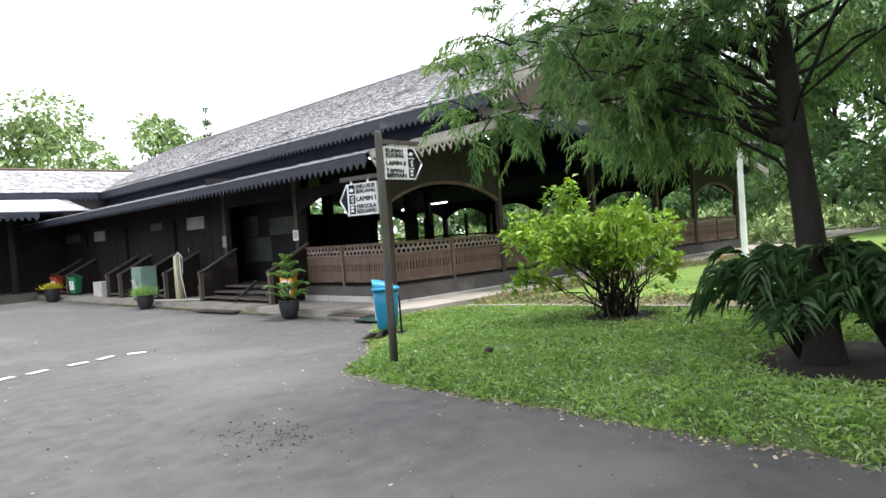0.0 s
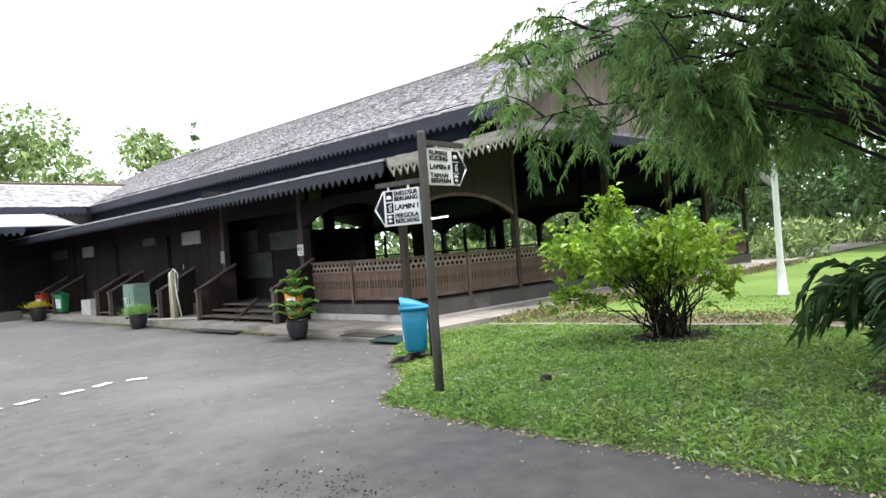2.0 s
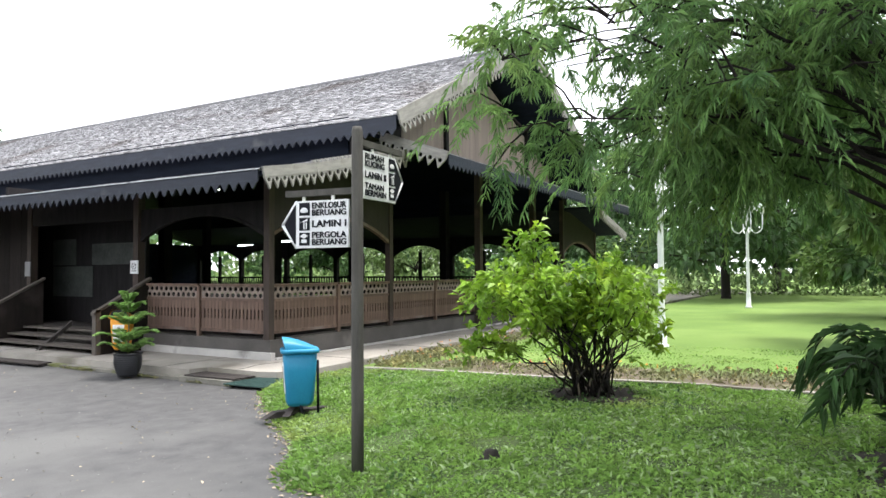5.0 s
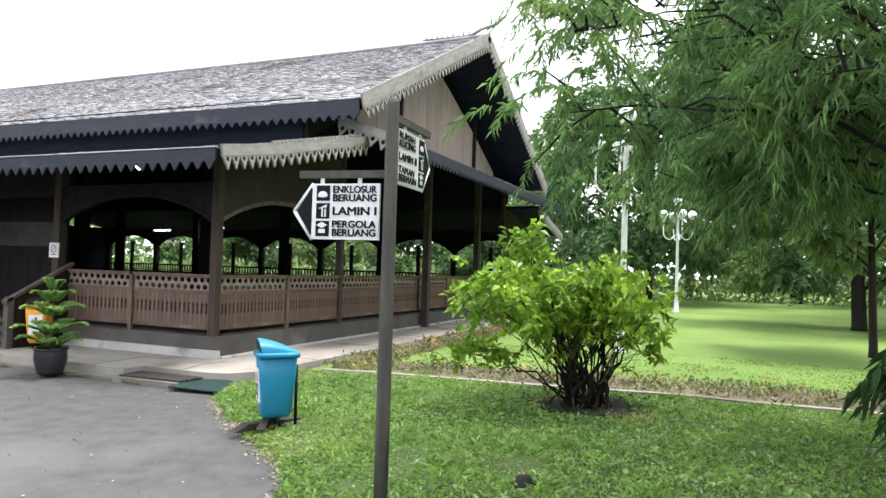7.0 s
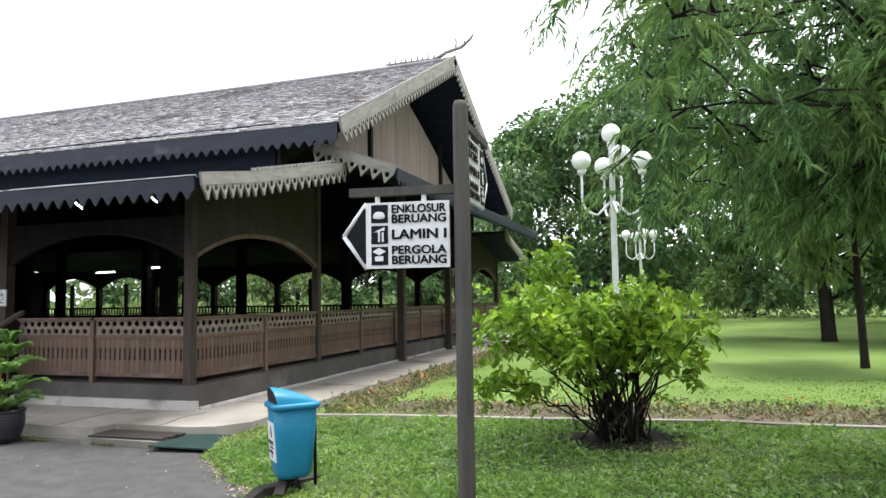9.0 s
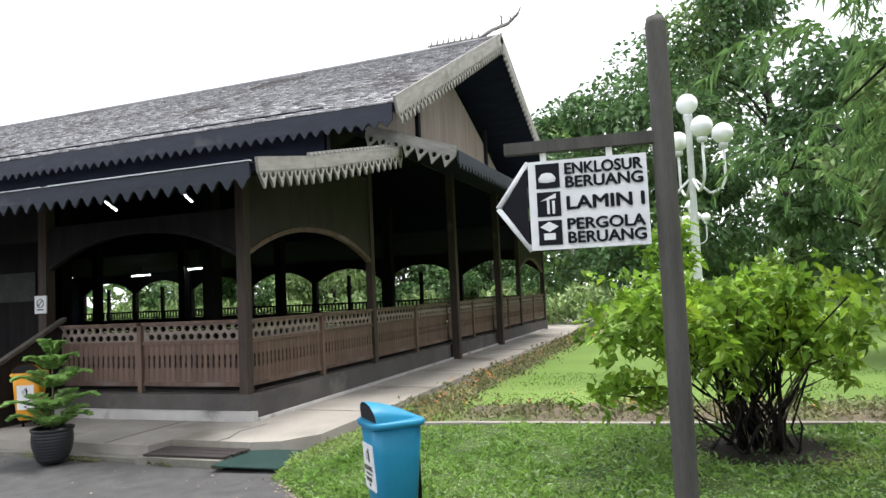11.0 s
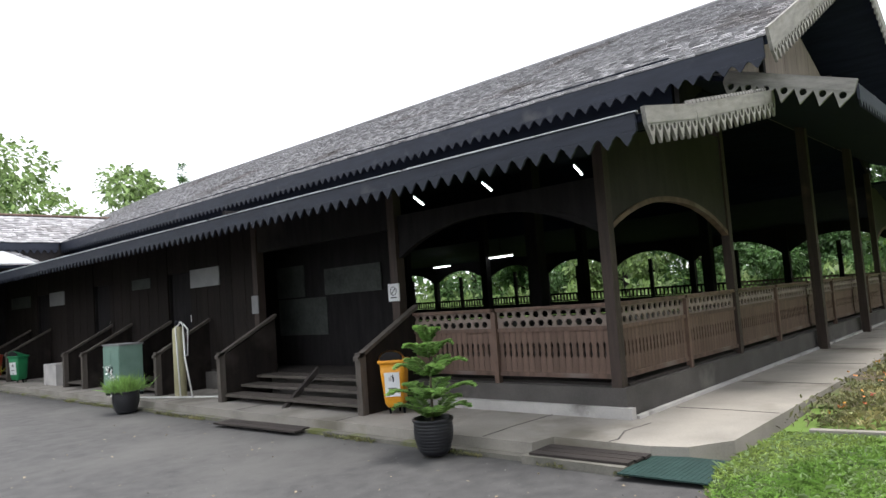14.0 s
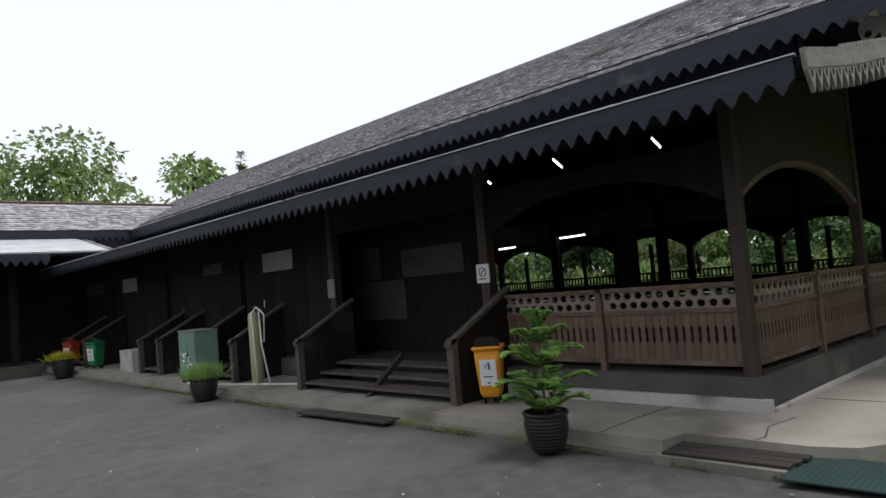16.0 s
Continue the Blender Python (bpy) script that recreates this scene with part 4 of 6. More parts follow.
# ---- lamps under the roofs ----
def tube_lamp(at, yaw, label, ln=1.2, tilt=0):
    th = thing("tube_lamp", label, "lamp", at, "tube lamps")
    th.matrix_basis = pose(*at, 0, tilt, yaw)
    bm = bmesh.new()
    tube(bm, [(-ln / 2, 0, 0), (ln / 2, 0, 0)], 0.022, 8)
    part("tube", bm, TUBE, th, "glowing white tube")
    bm = bmesh.new()
    box(bm, -ln / 2 - 0.02, ln / 2 + 0.02, -0.03, 0.03, 0.03, 0.07)
    part("housing", bm, GLARE, th)
    bm = bmesh.new()
    box(bm, -0.01, 0.01, -0.01, 0.01, 0.07, 0.8)
    part("rod", bm, DARK, th)


tube_lamp((25.2, 27.9, 2.95), 80, "lit white tube lamp hanging in the hall")
tube_lamp((21.5, 21.7, 2.85), 80, "lit white tube lamp hanging in the hall")
tube_lamp((18.9, 23.0, 4.88), 0, "lit white tube lamp high under the roof", 0.5, 28)
tube_lamp((20.0, 20.9, 5.10), 0, "lit white tube lamp high under the roof", 0.5, 28)
tube_lamp((20.6, 17.8, 5.15), 0, "lit white tube lamp high under the roof", 0.5, 28)

# ---- signpost ----
def words(text, size, mat, parent, x, z, d=-0.0155, align="LEFT"):
    cu = bpy.data.curves.new("lettering", "FONT")
    cu.body, cu.size, cu.extrude, cu.align_x = text, size, 0.001, align
    tmp = bpy.data.objects.new("lettering", cu)
    me = bpy.data.meshes.new_from_object(tmp)
    bpy.data.objects.remove(tmp)
    wide = min(1.25 if size > 0.05 else 1.0, (0.29 if len(text) > 6 else 0.265) / max(v.co.x for v in me.vertices))
    me.materials.clear()
    me.materials.append(mat)
    # one object for each letter, thickened by slightly shifted layers
    bm = bmesh.new()
    bm.from_mesh(me)
    left = set(bm.verts)
    while left:
        seed = left.pop()
        todo, group = [seed], {seed}
        while todo:
            for e in todo.pop().link_edges:
                for w in e.verts:
                    if w not in group:
                        group.add(w), todo.append(w)
        left -= group
        one = bmesh.new()
        for k, (dx, dy) in enumerate(((0, 0), (0.035, 0.0), (-0.035, 0.0), (0.0, 0.03), (0.0, -0.03))):
            made = {w: one.verts.new(w.co + Vector((dx * size, dy * size, 0.0004 * k))) for w in group}
            for fc in {fc for w in group for fc in w.link_faces}:
                one.faces.new([made[w] for w in fc.verts])
        ob = part("letter", one, mat, parent)
        ob.matrix_basis = pose(x, d, z, 90) @ Matrix.Diagonal((wide, 1, 1, 1))
    bm.free()


def arrow_sign(parent, m, lines, flip):
    """A white arrow board, read from -y, its pointed end towards -x (flip: towards +x)."""
    s = -1 if flip else 1
    W, H, TIP = 0.445, 0.345, 0.105
    bm = bmesh.new()
    prism(bm, [(0, 0), (W, 0), (W, H), (0, H)], lambda u, v, d: (s * u, d, v), -0.012, 0.012)
    panel = part("sign_panel", bm, WHITE, parent, "white painted arrow board with black lettering", 0.003)
    panel.matrix_basis = m
    bm = bmesh.new()
    prism(bm, [(-0.008, 0.02), (-0.008, H - 0.02), (-TIP, H / 2)], lambda u, v, d: (s * u, d, v), -0.008, 0.008)
    part("arrow_head", bm, INK, panel, "black arrow point")
    bm = bmesh.new()
    for a, b in (((0, 0), (-TIP - 0.02, H / 2)), ((-TIP - 0.02, H / 2), (0, H))):
        tube(bm, [(s * a[0], 0, a[1]), (s * b[0], 0, b[1])], 0.012, 6)
    part("arrow_border", bm, WHITE, panel)
    for k, zz in enumerate((0.238, 0.128, 0.018)):
        bm = bmesh.new()
        x0 = 0.03 if not flip else -0.095
        box(bm, x0, x0 + 0.09, -0.016, -0.010, zz, zz + 0.095)
        icon = part("pictogram", bm, INK, panel, "black pictogram square", 0.004)
        bm = bmesh.new()
        cx = x0 + 0.042
        if k == 0:
            lathe(bm, [(0.002, 0), (0.03, 0.004), (0.034, 0.018), (0.02, 0.036), (0.002, 0.04)], 12, (cx, -0.016, zz + 0.02), 1, 0.05)
        elif k == 1:
            box(bm, cx - 0.005, cx + 0.005, -0.018, -0.015, zz + 0.01, zz + 0.07)
            box(bm, cx + 0.015, cx + 0.025, -0.018, -0.015, zz + 0.01, zz + 0.06)
            prism(bm, [(cx - 0.03, zz + 0.06), (cx + 0.03, zz + 0.088), (cx + 0.03, zz + 0.07)], lambda u, v, d: (u, d, v), -0.018, -0.015)
        else:
            prism(bm, [(cx - 0.035, zz + 0.07), (cx, zz + 0.09), (cx + 0.035, zz + 0.07), (cx, zz + 0.05)], lambda u, v, d: (u, d, v), -0.018, -0.015)
            box(bm, cx - 0.022, cx + 0.022, -0.018, -0.015, zz + 0.02, zz + 0.045)
        part("symbol", bm, WHITE, icon)
    x = 0.138 if not flip else -0.43
    for text, size, zz in lines:
        words(text, size, INK, panel, x, zz)
    return panel


PX, PY = 4.66, 5.54
PZ = lawn_z(PX, PY) - 0.02
post = thing("signpost", "grey wooden signpost with two white arrow boards, standing in the grass", "signpost", (PX, PY, PZ))
bm = bmesh.new()
lathe(bm, [(0.043, 0), (0.044, 0.6), (0.042, 1.6), (0.040, 2.45), (0.032, 2.48)], 14)
part("pole", bm, SIGNPOST, post)
# board pointing along +y, read from the yard
m1 = Matrix.Rotation(radians(-83), 4, "Z")
for ang, zz in ((-83, 2.0), (180 + 3, 2.35)):
    bm = bmesh.new()
    box(bm, -0.60, 0.0, -0.022, 0.022, 0, 0.045, Matrix.Rotation(radians(ang), 4, "Z") @ Matrix.Translation((0, 0, zz)))
    part("arm", bm, SIGNPOST, post, "", 0.004)
    for u in (-0.45, -0.2):
        bm = bmesh.new()
        box(bm, u - 0.012, u + 0.012, -0.006, 0.006, -0.04, 0.01, Matrix.Rotation(radians(ang), 4, "Z") @ Matrix.Translation((0, 0, zz)))
        part("bracket", bm, PVC, post)
arrow_sign(post, m1 @ Matrix.Translation((-0.511, 0, 1.62)), [("ENKLOSUR", 0.060, 0.288), ("BERUANG", 0.060, 0.236), ("LAMIN I", 0.070, 0.152), ("PERGOLA", 0.060, 0.074), ("BERUANG", 0.060, 0.022)], False)
arrow_sign(post, Matrix.Rotation(radians(3), 4, "Z") @ Matrix.Translation((0.505, 0, 1.975)), [("RUMAH", 0.060, 0.288), ("KUCING", 0.060, 0.236), ("LAMIN II", 0.068, 0.152), ("TAMAN", 0.060, 0.074), ("BERMAIN", 0.060, 0.022)], True)


# ---- litter bins ----
def rounded(w, d, r, n=5):
    pts = []
    for cx, cy, a0 in ((w / 2 - r, d / 2 - r, 0), (-w / 2 + r, d / 2 - r, 90), (-w / 2 + r, -d / 2 + r, 180), (w / 2 - r, -d / 2 + r, 270)):
        for k in range(n + 1):
            a = radians(a0 + 90 * k / n)
            pts.append((cx + r * math.cos(a), cy + r * math.sin(a)))
    return pts


def loft(bm, sections, smooth=True):
    """Joins rings of equal length: each (points, z)."""
    rings = [[bm.verts.new((x, y, z)) for x, y in pts] for pts, z in sections]
    n = len(rings[0])
    for a, b in zip(rings, rings[1:]):
        for k in range(n):
            f = bm.faces.new((a[k], a[(k + 1) % n], b[(k + 1) % n], b[k]))
            f.smooth = smooth
    bm.faces.new(rings[0][::-1]), bm.faces.new(rings[-1])


def litter_bin(at, turn, mat, label, scale=1.0, lift=0.08, label_side=True):
    """A moulded bin with a domed lid, open at the front (-x), on a low frame."""
    th = thing("litter_bin", label, "bin", at, "litter bins", turn=turn)
    S = scale
    bm = bmesh.new()
    loft(bm, [(rounded(0.26 * S, 0.22 * S, 0.06 * S), lift), (rounded(0.31 * S, 0.27 * S, 0.06 * S), lift + 0.05 * S), (rounded(0.36 * S, 0.33 * S, 0.07 * S), lift + 0.40 * S), (rounded(0.38 * S, 0.35 * S, 0.07 * S), lift + 0.60 * S)])
    body = part("body", bm, mat, th)
    bm = bmesh.new()
    loft(bm, [(rounded(0.40 * S, 0.37 * S, 0.07 * S), lift + 0.595 * S), (rounded(0.43 * S, 0.40 * S, 0.08 * S), lift + 0.605 * S), (rounded(0.43 * S, 0.40 * S, 0.08 * S), lift + 0.635 * S), (rounded(0.40 * S, 0.37 * S, 0.07 * S), lift + 0.645 * S)])
    part("rim", bm, mat, th)
    # domed lid: a rounded hood over the front opening that falls to a point at the back
    bm = bmesh.new()
    n, mrows = 14, 10
    rows = []
    for i in range(mrows + 1):
        u = i / mrows
        x = (-0.17 + 0.37 * u) * S
        hgt = (0.135 * (1 - u ** 1.6) + 0.004) * S
        wid = 0.172 * S * (1 - 0.55 * u ** 2.2)
        rows.append([bm.verts.new((x - 0.03 * S * (1 - u) * math.sin(math.pi * k / n), wid * math.cos(math.pi * k / n), lift + 0.64 * S + hgt * math.sin(math.pi * k / n) ** 0.75)) for k in range(n + 1)])
    for a, b in zip(rows, rows[1:]):
        for k in range(n):
            f = bm.faces.new((a[k], a[k + 1], b[k + 1], b[k]))
            f.smooth = True
    part("lid", bm, mat, th)
    bm = bmesh.new()
    f0 = [(0.158 * S * math.cos(math.pi * k / n), 0.118 * S * math.sin(math.pi * k / n) ** 0.8) for k in range(n + 1)]
    prism(bm, f0, lambda u, v, d: (d - 0.22 * v, u, lift + 0.645 * S + v), -0.172 * S, -0.15 * S)
    part("opening", bm, HOLE, th, "dark opening under the hood")
    # printed label on the sloping front
    bm = bmesh.new()
    box(bm, -0.105 * S, 0.105 * S, -0.006, 0.004, 0, 0.33 * S)
    lab = part("label_sheet", bm, WHITE, th, "white printed label")
    lab.matrix_basis = pose(-0.163 * S, 0, lift + 0.15 * S, 3.6, 0, -90)
    bm = bmesh.new()
    box(bm, -0.045 * S, -0.005 * S, -0.009, -0.005, 0.215 * S, 0.265 * S)
    part("bin_mark", bm, CURB, lab)
    bm = bmesh.new()
    prism(bm, [(0.01 * S, 0.20 * S), (0.028 * S, 0.20 * S), (0.03 * S, 0.27 * S), (0.012 * S, 0.275 * S), (-0.015 * S, 0.282 * S), (-0.015 * S, 0.272 * S), (0.008 * S, 0.262 * S)], lambda u, v, d: (u, d, v), -0.009, -0.005)
    box(bm, 0.008 * S, 0.024 * S, -0.009, -0.005, 0.28 * S, 0.298 * S)
    part("figure_mark", bm, INK, lab)
    bm = bmesh.new()
    prism(bm, [(-0.02 * S, 0.045 * S), (0.02 * S, 0.045 * S), (0.0, 0.02 * S)], lambda u, v, d: (u, d, v), -0.009, -0.005)
    part("arrow_mark", bm, INK, lab)
    bm = bmesh.new()
    box(bm, -0.06 * S, 0.06 * S, -0.009, -0.005, 0.108 * S, 0.122 * S)
    part("print_bar", bm, PLINTH, lab)
    if label_side:
        words("BUANG", 0.048 * S, PLINTH, lab, -0.085 * S, 0.142 * S, -0.0085)
        words("DI SINI", 0.040 * S, PLINTH, lab, -0.07 * S, 0.062 * S, -0.0085)
    bm = bmesh.new()
    for y in (-0.10, 0.10):
        tube(bm, [(0.05 * S, y * S, 0), (0.0, y * S, lift + 0.03)], 0.018 * S, 8)
    tube(bm, [(0.21 * S, 0, 0), (0.205 * S, 0, lift + 0.5 * S)], 0.016 * S, 8)
    part("stand", bm, INK, th)
    return th


bz = slope(6.15, 7.4)
litter_bin((6.17, 7.42, bz + 0.05), -45, BLUE, "blue plastic litter bin with a hooded lid and white label", 0.9, 0.12)
litter_bin((8.45, 13.56, WALK), 34, YELLOW, "yellow plastic litter bin beside the stair rail", 0.92, 0.10, False)
litter_bin((8.2, 27.75, WALK), 25, GREEN, "green plastic litter bin on the walkway", 0.98, 0.08, False)
litter_bin((8.2, 30.0, WALK), 25, RED, "red plastic litter bin on the walkway", 0.98, 0.08, False)
# dark crossed timbers under the blue bin
th = thing("timber_foot", "dark weathered crossed timbers lying under the blue bin", "timber", (6.2, 7.5, lawn_z(6.2, 7.5) + 0.005), turn=-22)
for w, ln, ang in ((0.10, 0.74, 0), (0.075, 0.52, 42)):
    bm = bmesh.new()
    h0 = 0.0 if ang == 0 else 0.03
    prism(bm, [(-ln / 2, h0), (ln / 2, h0), (ln / 2 - 0.03, h0 + 0.045), (-ln / 2 + 0.14, h0 + 0.06)], lambda u, v, d: (u, d, v), -w / 2, w / 2)
    o = part("beam", bm, PLANK, th, "", 0.006)
    o.matrix_basis = pose(0.0, 0.0, 0.0, 0, 0, ang)


# ---- pots and plants ----
def pot(parent, r, h, mat=POT):
    bm = bmesh.new()
    prof = [(r * 0.62, 0), (r * 0.70, 0.02)]
    for k in range(9):
        z = h * (0.12 + 0.68 * k / 8)
        bulge = r * (0.74 + 0.26 * math.sin(math.pi * 0.62 * (k + 1) / 9))
        prof += [(bulge, z), (bulge + 0.0022, z + h * 0.02), (bulge + 0.0022, z + h * 0.045), (bulge, z + h * 0.06)]
    prof += [(r * 0.95, h * 0.88), (r * 1.05, h * 0.93), (r * 1.05, h), (r * 0.93, h), (r * 0.90, h * 0.86), (0.001, h * 0.86)]
    lathe(bm, prof, 28)
    return part("pot", bm, mat, parent, "black ribbed pot")


def norfolk_pine(at):
    th = thing("potted_pine", "young tiered conifer in a black ribbed pot", "potted plant", at)
    pot(th, 0.20, 0.36)
    bm = bmesh.new()
    tube(bm, [(0, 0, 0.30), (0.01, 0, 0.8), (0.0, 0.01, 1.18)], [0.016, 0.011, 0.004], 8)
    part("stem", bm, STEMS, th)
    r = np.random.default_rng(8)
    tiers = [(0.36, 0.40, 5), (0.54, 0.45, 5), (0.77, 0.36, 5), (0.96, 0.25, 5), (1.11, 0.13, 4)]
    for z, ln, n in tiers:
        B, D, L, Wd = [], [], [], []
        for k in range(n):
            a = 2 * math.pi * (k + 0.3 * (z * 7 % 1)) / n + r.normal(0, 0.12)
            rise = r.uniform(0.07, 0.12)
            pts = []
            for i in range(15):
                u = i / 14
                pts.append(np.array((math.cos(a) * ln * u, math.sin(a) * ln * u, z + rise * math.sin(u * 1.9) + 0.10 * u - 0.07 * u ** 4)))
            bmb = bmesh.new()
            tube(bmb, [tuple(p) for p in pts[::2]], [0.005] * 4 + [0.004] * 4, 5)
            part("branch", bmb, PINELEAF, th)
            side = np.array((-math.sin(a), math.cos(a), 0))
            fwd = np.array((math.cos(a), math.sin(a), 0))
            for i in range(1, 15):
                for s in (-1, 1):
                    for q in range(6):
                        u = i / 14
                        w = 0.10 * (0.35 + math.sin(math.pi * min(1, 0.2 + 0.75 * u))) * (ln / 0.42) ** 0.5
                        B.append(pts[i] + fwd * r.uniform(-0.02, 0.02) * ln)
                        D.append(side * s + fwd * (0.75 + r.normal(0, 0.15)) + np.array((0, 0, r.uniform(0.0, 0.30))))
                        L.append(1.15 * w * r.uniform(0.7, 1.0)), Wd.append(0.017)
        vv, ff = leaves(np.array(B), np.array(D), np.array(L), np.array(Wd), r, 0.3)
        soup("branch_tier", vv, ff, PINELEAF, th, "soft green needled tier")
    return th


PINELEAF = material("soft_pine_needles", (0.27, 0.43, 0.13), (0.16, 0.30, 0.08), 3, 0.5, 0, 20, island=0.35, trans=0.3)
norfolk_pine((7.40, 11.92, 0.03))


def grass_pot(at, label, mat, r, h, lift, n, spread, extra=None):
    th = thing("potted_plant", label, "potted plant", at, "yard pots")
    pot(th, r, h)
    q = np.random.default_rng(int(at[1] * 10))
    B = np.stack([q.normal(0, r * 0.45, n), q.normal(0, r * 0.45, n), np.full(n, h * 0.9)], 1)
    D = np.stack([q.normal(0, spread, n), q.normal(0, spread, n), q.uniform(0.5, 1.0, n)], 1)
    vv, ff = leaves(B, D, q.uniform(0.5, 1.0, n) * lift, np.full(n, 0.008), q, 0.2, 0.05)
    soup("foliage", vv, ff, mat, th)
    return th


gp = grass_pot((7.40, 19.2, 0.0), "bushy green plant with white blossoms in a black pot", PINELEAF, 0.22, 0.38, 0.42, 700, 0.5)
bm = bmesh.new()
tube(bm, [(0, 0, 0.36), (-0.1, 0.2, 0.58), (-0.12, 0.52, 0.80)], [0.008, 0.007, 0.003], 6)
part("flower_stalk", bm, STEMS, gp, "bent flower stalk")
qf = np.random.default_rng(4)
tb = np.linspace(0.35, 1.0, 60)
B = np.stack([-0.11 + qf.normal(0, 0.035, 60), 0.52 * tb, 0.36 + 0.44 * tb + qf.normal(0, 0.025, 60)], 1)
vv, ff = leaves(B, qf.normal(0, 1, (60, 3)), qf.uniform(0.03, 0.06, 60), np.full(60, 0.012), qf)
soup("blossom", vv, ff, WHITE, gp, "small white blossoms")
YEL = material("yellow_croton", (0.55, 0.42, 0.03), (0.20, 0.26, 0.03), 6, 0.5, 0, 20, island=0.4, trans=0.2)
grass_pot((7.45, 27.9, 0.0), "yellow-leaved plant in a black pot", YEL, 0.26, 0.50, 0.34, 800, 0.45)

# ---- tank, cabinet, pipes on the walkway ----
th = thing("water_filter_tank", "tall beige pressure tank with pipes on the walkway", "tank", (8.25, 18.92, WALK))
bm = bmesh.new()
lathe(bm, [(0.08, 0), (0.105, 0.03), (0.105, 1.16), (0.09, 1.23), (0.04, 1.27)], 20)
part("vessel", bm, TANK, th)
bm = bmesh.new()
lathe(bm, [(0.04, 1.26), (0.06, 1.29), (0.06, 1.34), (0.03, 1.37)], 12)
part("valve_head", bm, INK, th)
bm = bmesh.new()
tube(bm, [(0.0, -0.05, 1.33), (-0.05, -0.22, 1.33), (-0.05, -0.28, 1.28), (-0.05, -0.30, 0.7), (0.0, -0.42, 0.02)], 0.016, 8)
tube(bm, [(-0.02, -0.1, 1.31), (-0.12, -0.14, 1.24), (-0.12, -0.22, 0.02)], 0.016, 8)
tube(bm, [(-0.05, -0.28, 0.75), (-0.05, -0.40, 0.75), (-0.05, -0.45, 1.2), (-0.05, -0.30, 1.30)], 0.014, 8)
part("pipe", bm, PVC, th, "white plastic pipes")
th = thing("ground_pipe", "white plastic pipe lying on the walkway", "pipe", (8.05, 19.3, WALK + 0.02))
bm = bmesh.new()
tube(bm, [(-0.3, 1.4, 0), (-0.1, 0.2, 0), (0.5, -1.6, 0)], 0.018, 8)
part("tube", bm, PVC, th)
th = thing("metal_cabinet", "pale green metal cabinet with a white top", "cabinet", (8.06, 20.85, WALK))
bm = bmesh.new()
box(bm, -0.22, 0.22, -0.37, 0.37, 0.05, 0.96)
part("body", bm, CABINET, th, "", 0.01)
for s in (-1, 1):
    bm = bmesh.new()
    box(bm, -0.235, -0.22, s * 0.185 - 0.175, s * 0.185 + 0.175, 0.10, 0.92)
    dr = part("door", bm, CABINET, th, "", 0.004)
    bm = bmesh.new()
    box(bm, -0.255, -0.233, s * 0.06 - 0.01, s * 0.06 + 0.01, 0.45, 0.57)
    part("handle", bm, INK, dr)
bm = bmesh.new()
box(bm, -0.24, 0.24, -0.39, 0.39, 0.96, 0.99)
part("top", bm, PAPER, th, "", 0.005)
bm = bmesh.new()
for x in (-0.18, 0.18):
    for y in (-0.33, 0.33):
        box(bm, x - 0.03, x + 0.03, y - 0.03, y + 0.03, 0, 0.05)
part("feet", bm, INK, th)
th = thing("cement_block", "pale stained cement block by the wall", "block", (8.55, 25.6, WALK))
bm = bmesh.new()
box(bm, -0.3, 0.3, -0.45, 0.4, 0, 0.5)
part("block", bm, CURB, th, "", 0.03)
th = thing("cloth_rag", "crumpled white rag on the walkway", "rag", (8.55, 17.75, WALK))
bm = bmesh.new()
lathe(bm, [(0.02, 0), (0.13, 0.005), (0.11, 0.05), (0.05, 0.08), (0.01, 0.07)], 10, sx=1.3)
part("cloth", bm, PVC, th)

# ---- planks and mesh cover at the walkway's edge ----
th = thing("plank_cover", "dark wooden planks laid over the drain", "planks", (7.80, 10.43, 0.058), turn=2)
for k in range(3):
    bm = bmesh.new()
    box(bm, -0.19 + 0.13 * k, -0.07 + 0.13 * k, -0.5 - 0.02 * k, 0.48, 0.021, 0.042)
    part("plank", bm, PLANK, th, "", 0.006)
th = thing("plank_cover", "dark wooden plank laid at the foot of the stair", "planks", (7.57, 15.25, 0.02), turn=3)
for k in range(2):
    bm = bmesh.new()
    box(bm, -0.20 + 0.15 * k, -0.06 + 0.15 * k, -0.9 + 0.05 * k, 0.9, 0.021, 0.042)
    part("plank", bm, PLANK, th, "", 0.006)
th = thing("mesh_cover", "dark green mesh cover lying flat at the corner of the lawn", "cover", (7.80, 9.575, 0.06), turn=2)
bm = bmesh.new()
box(bm, -0.355, 0.355, -0.37, 0.36, -0.006, 0.006)
part("sheet", bm, MAT, th, "", 0.003)
for k in range(18):
    bm = bmesh.new()
    box(bm, -0.35, 0.35, -0.362 + 0.0415 * k, -0.358 + 0.0415 * k, 0.005, 0.009)
    part("wire", bm, MAT, th)
# low stump in the grass
th = thing("tree_stump", "small dark stump with moss in the grass", "stump", (5.42, 4.87, lawn_z(5.42, 4.87)))
bm = bmesh.new()
lathe(bm, [(0.13, -0.02), (0.10, 0.02), (0.06, 0.04), (0.05, 0.075), (0.02, 0.085)], 12)
part("stub", bm, BARK, th)


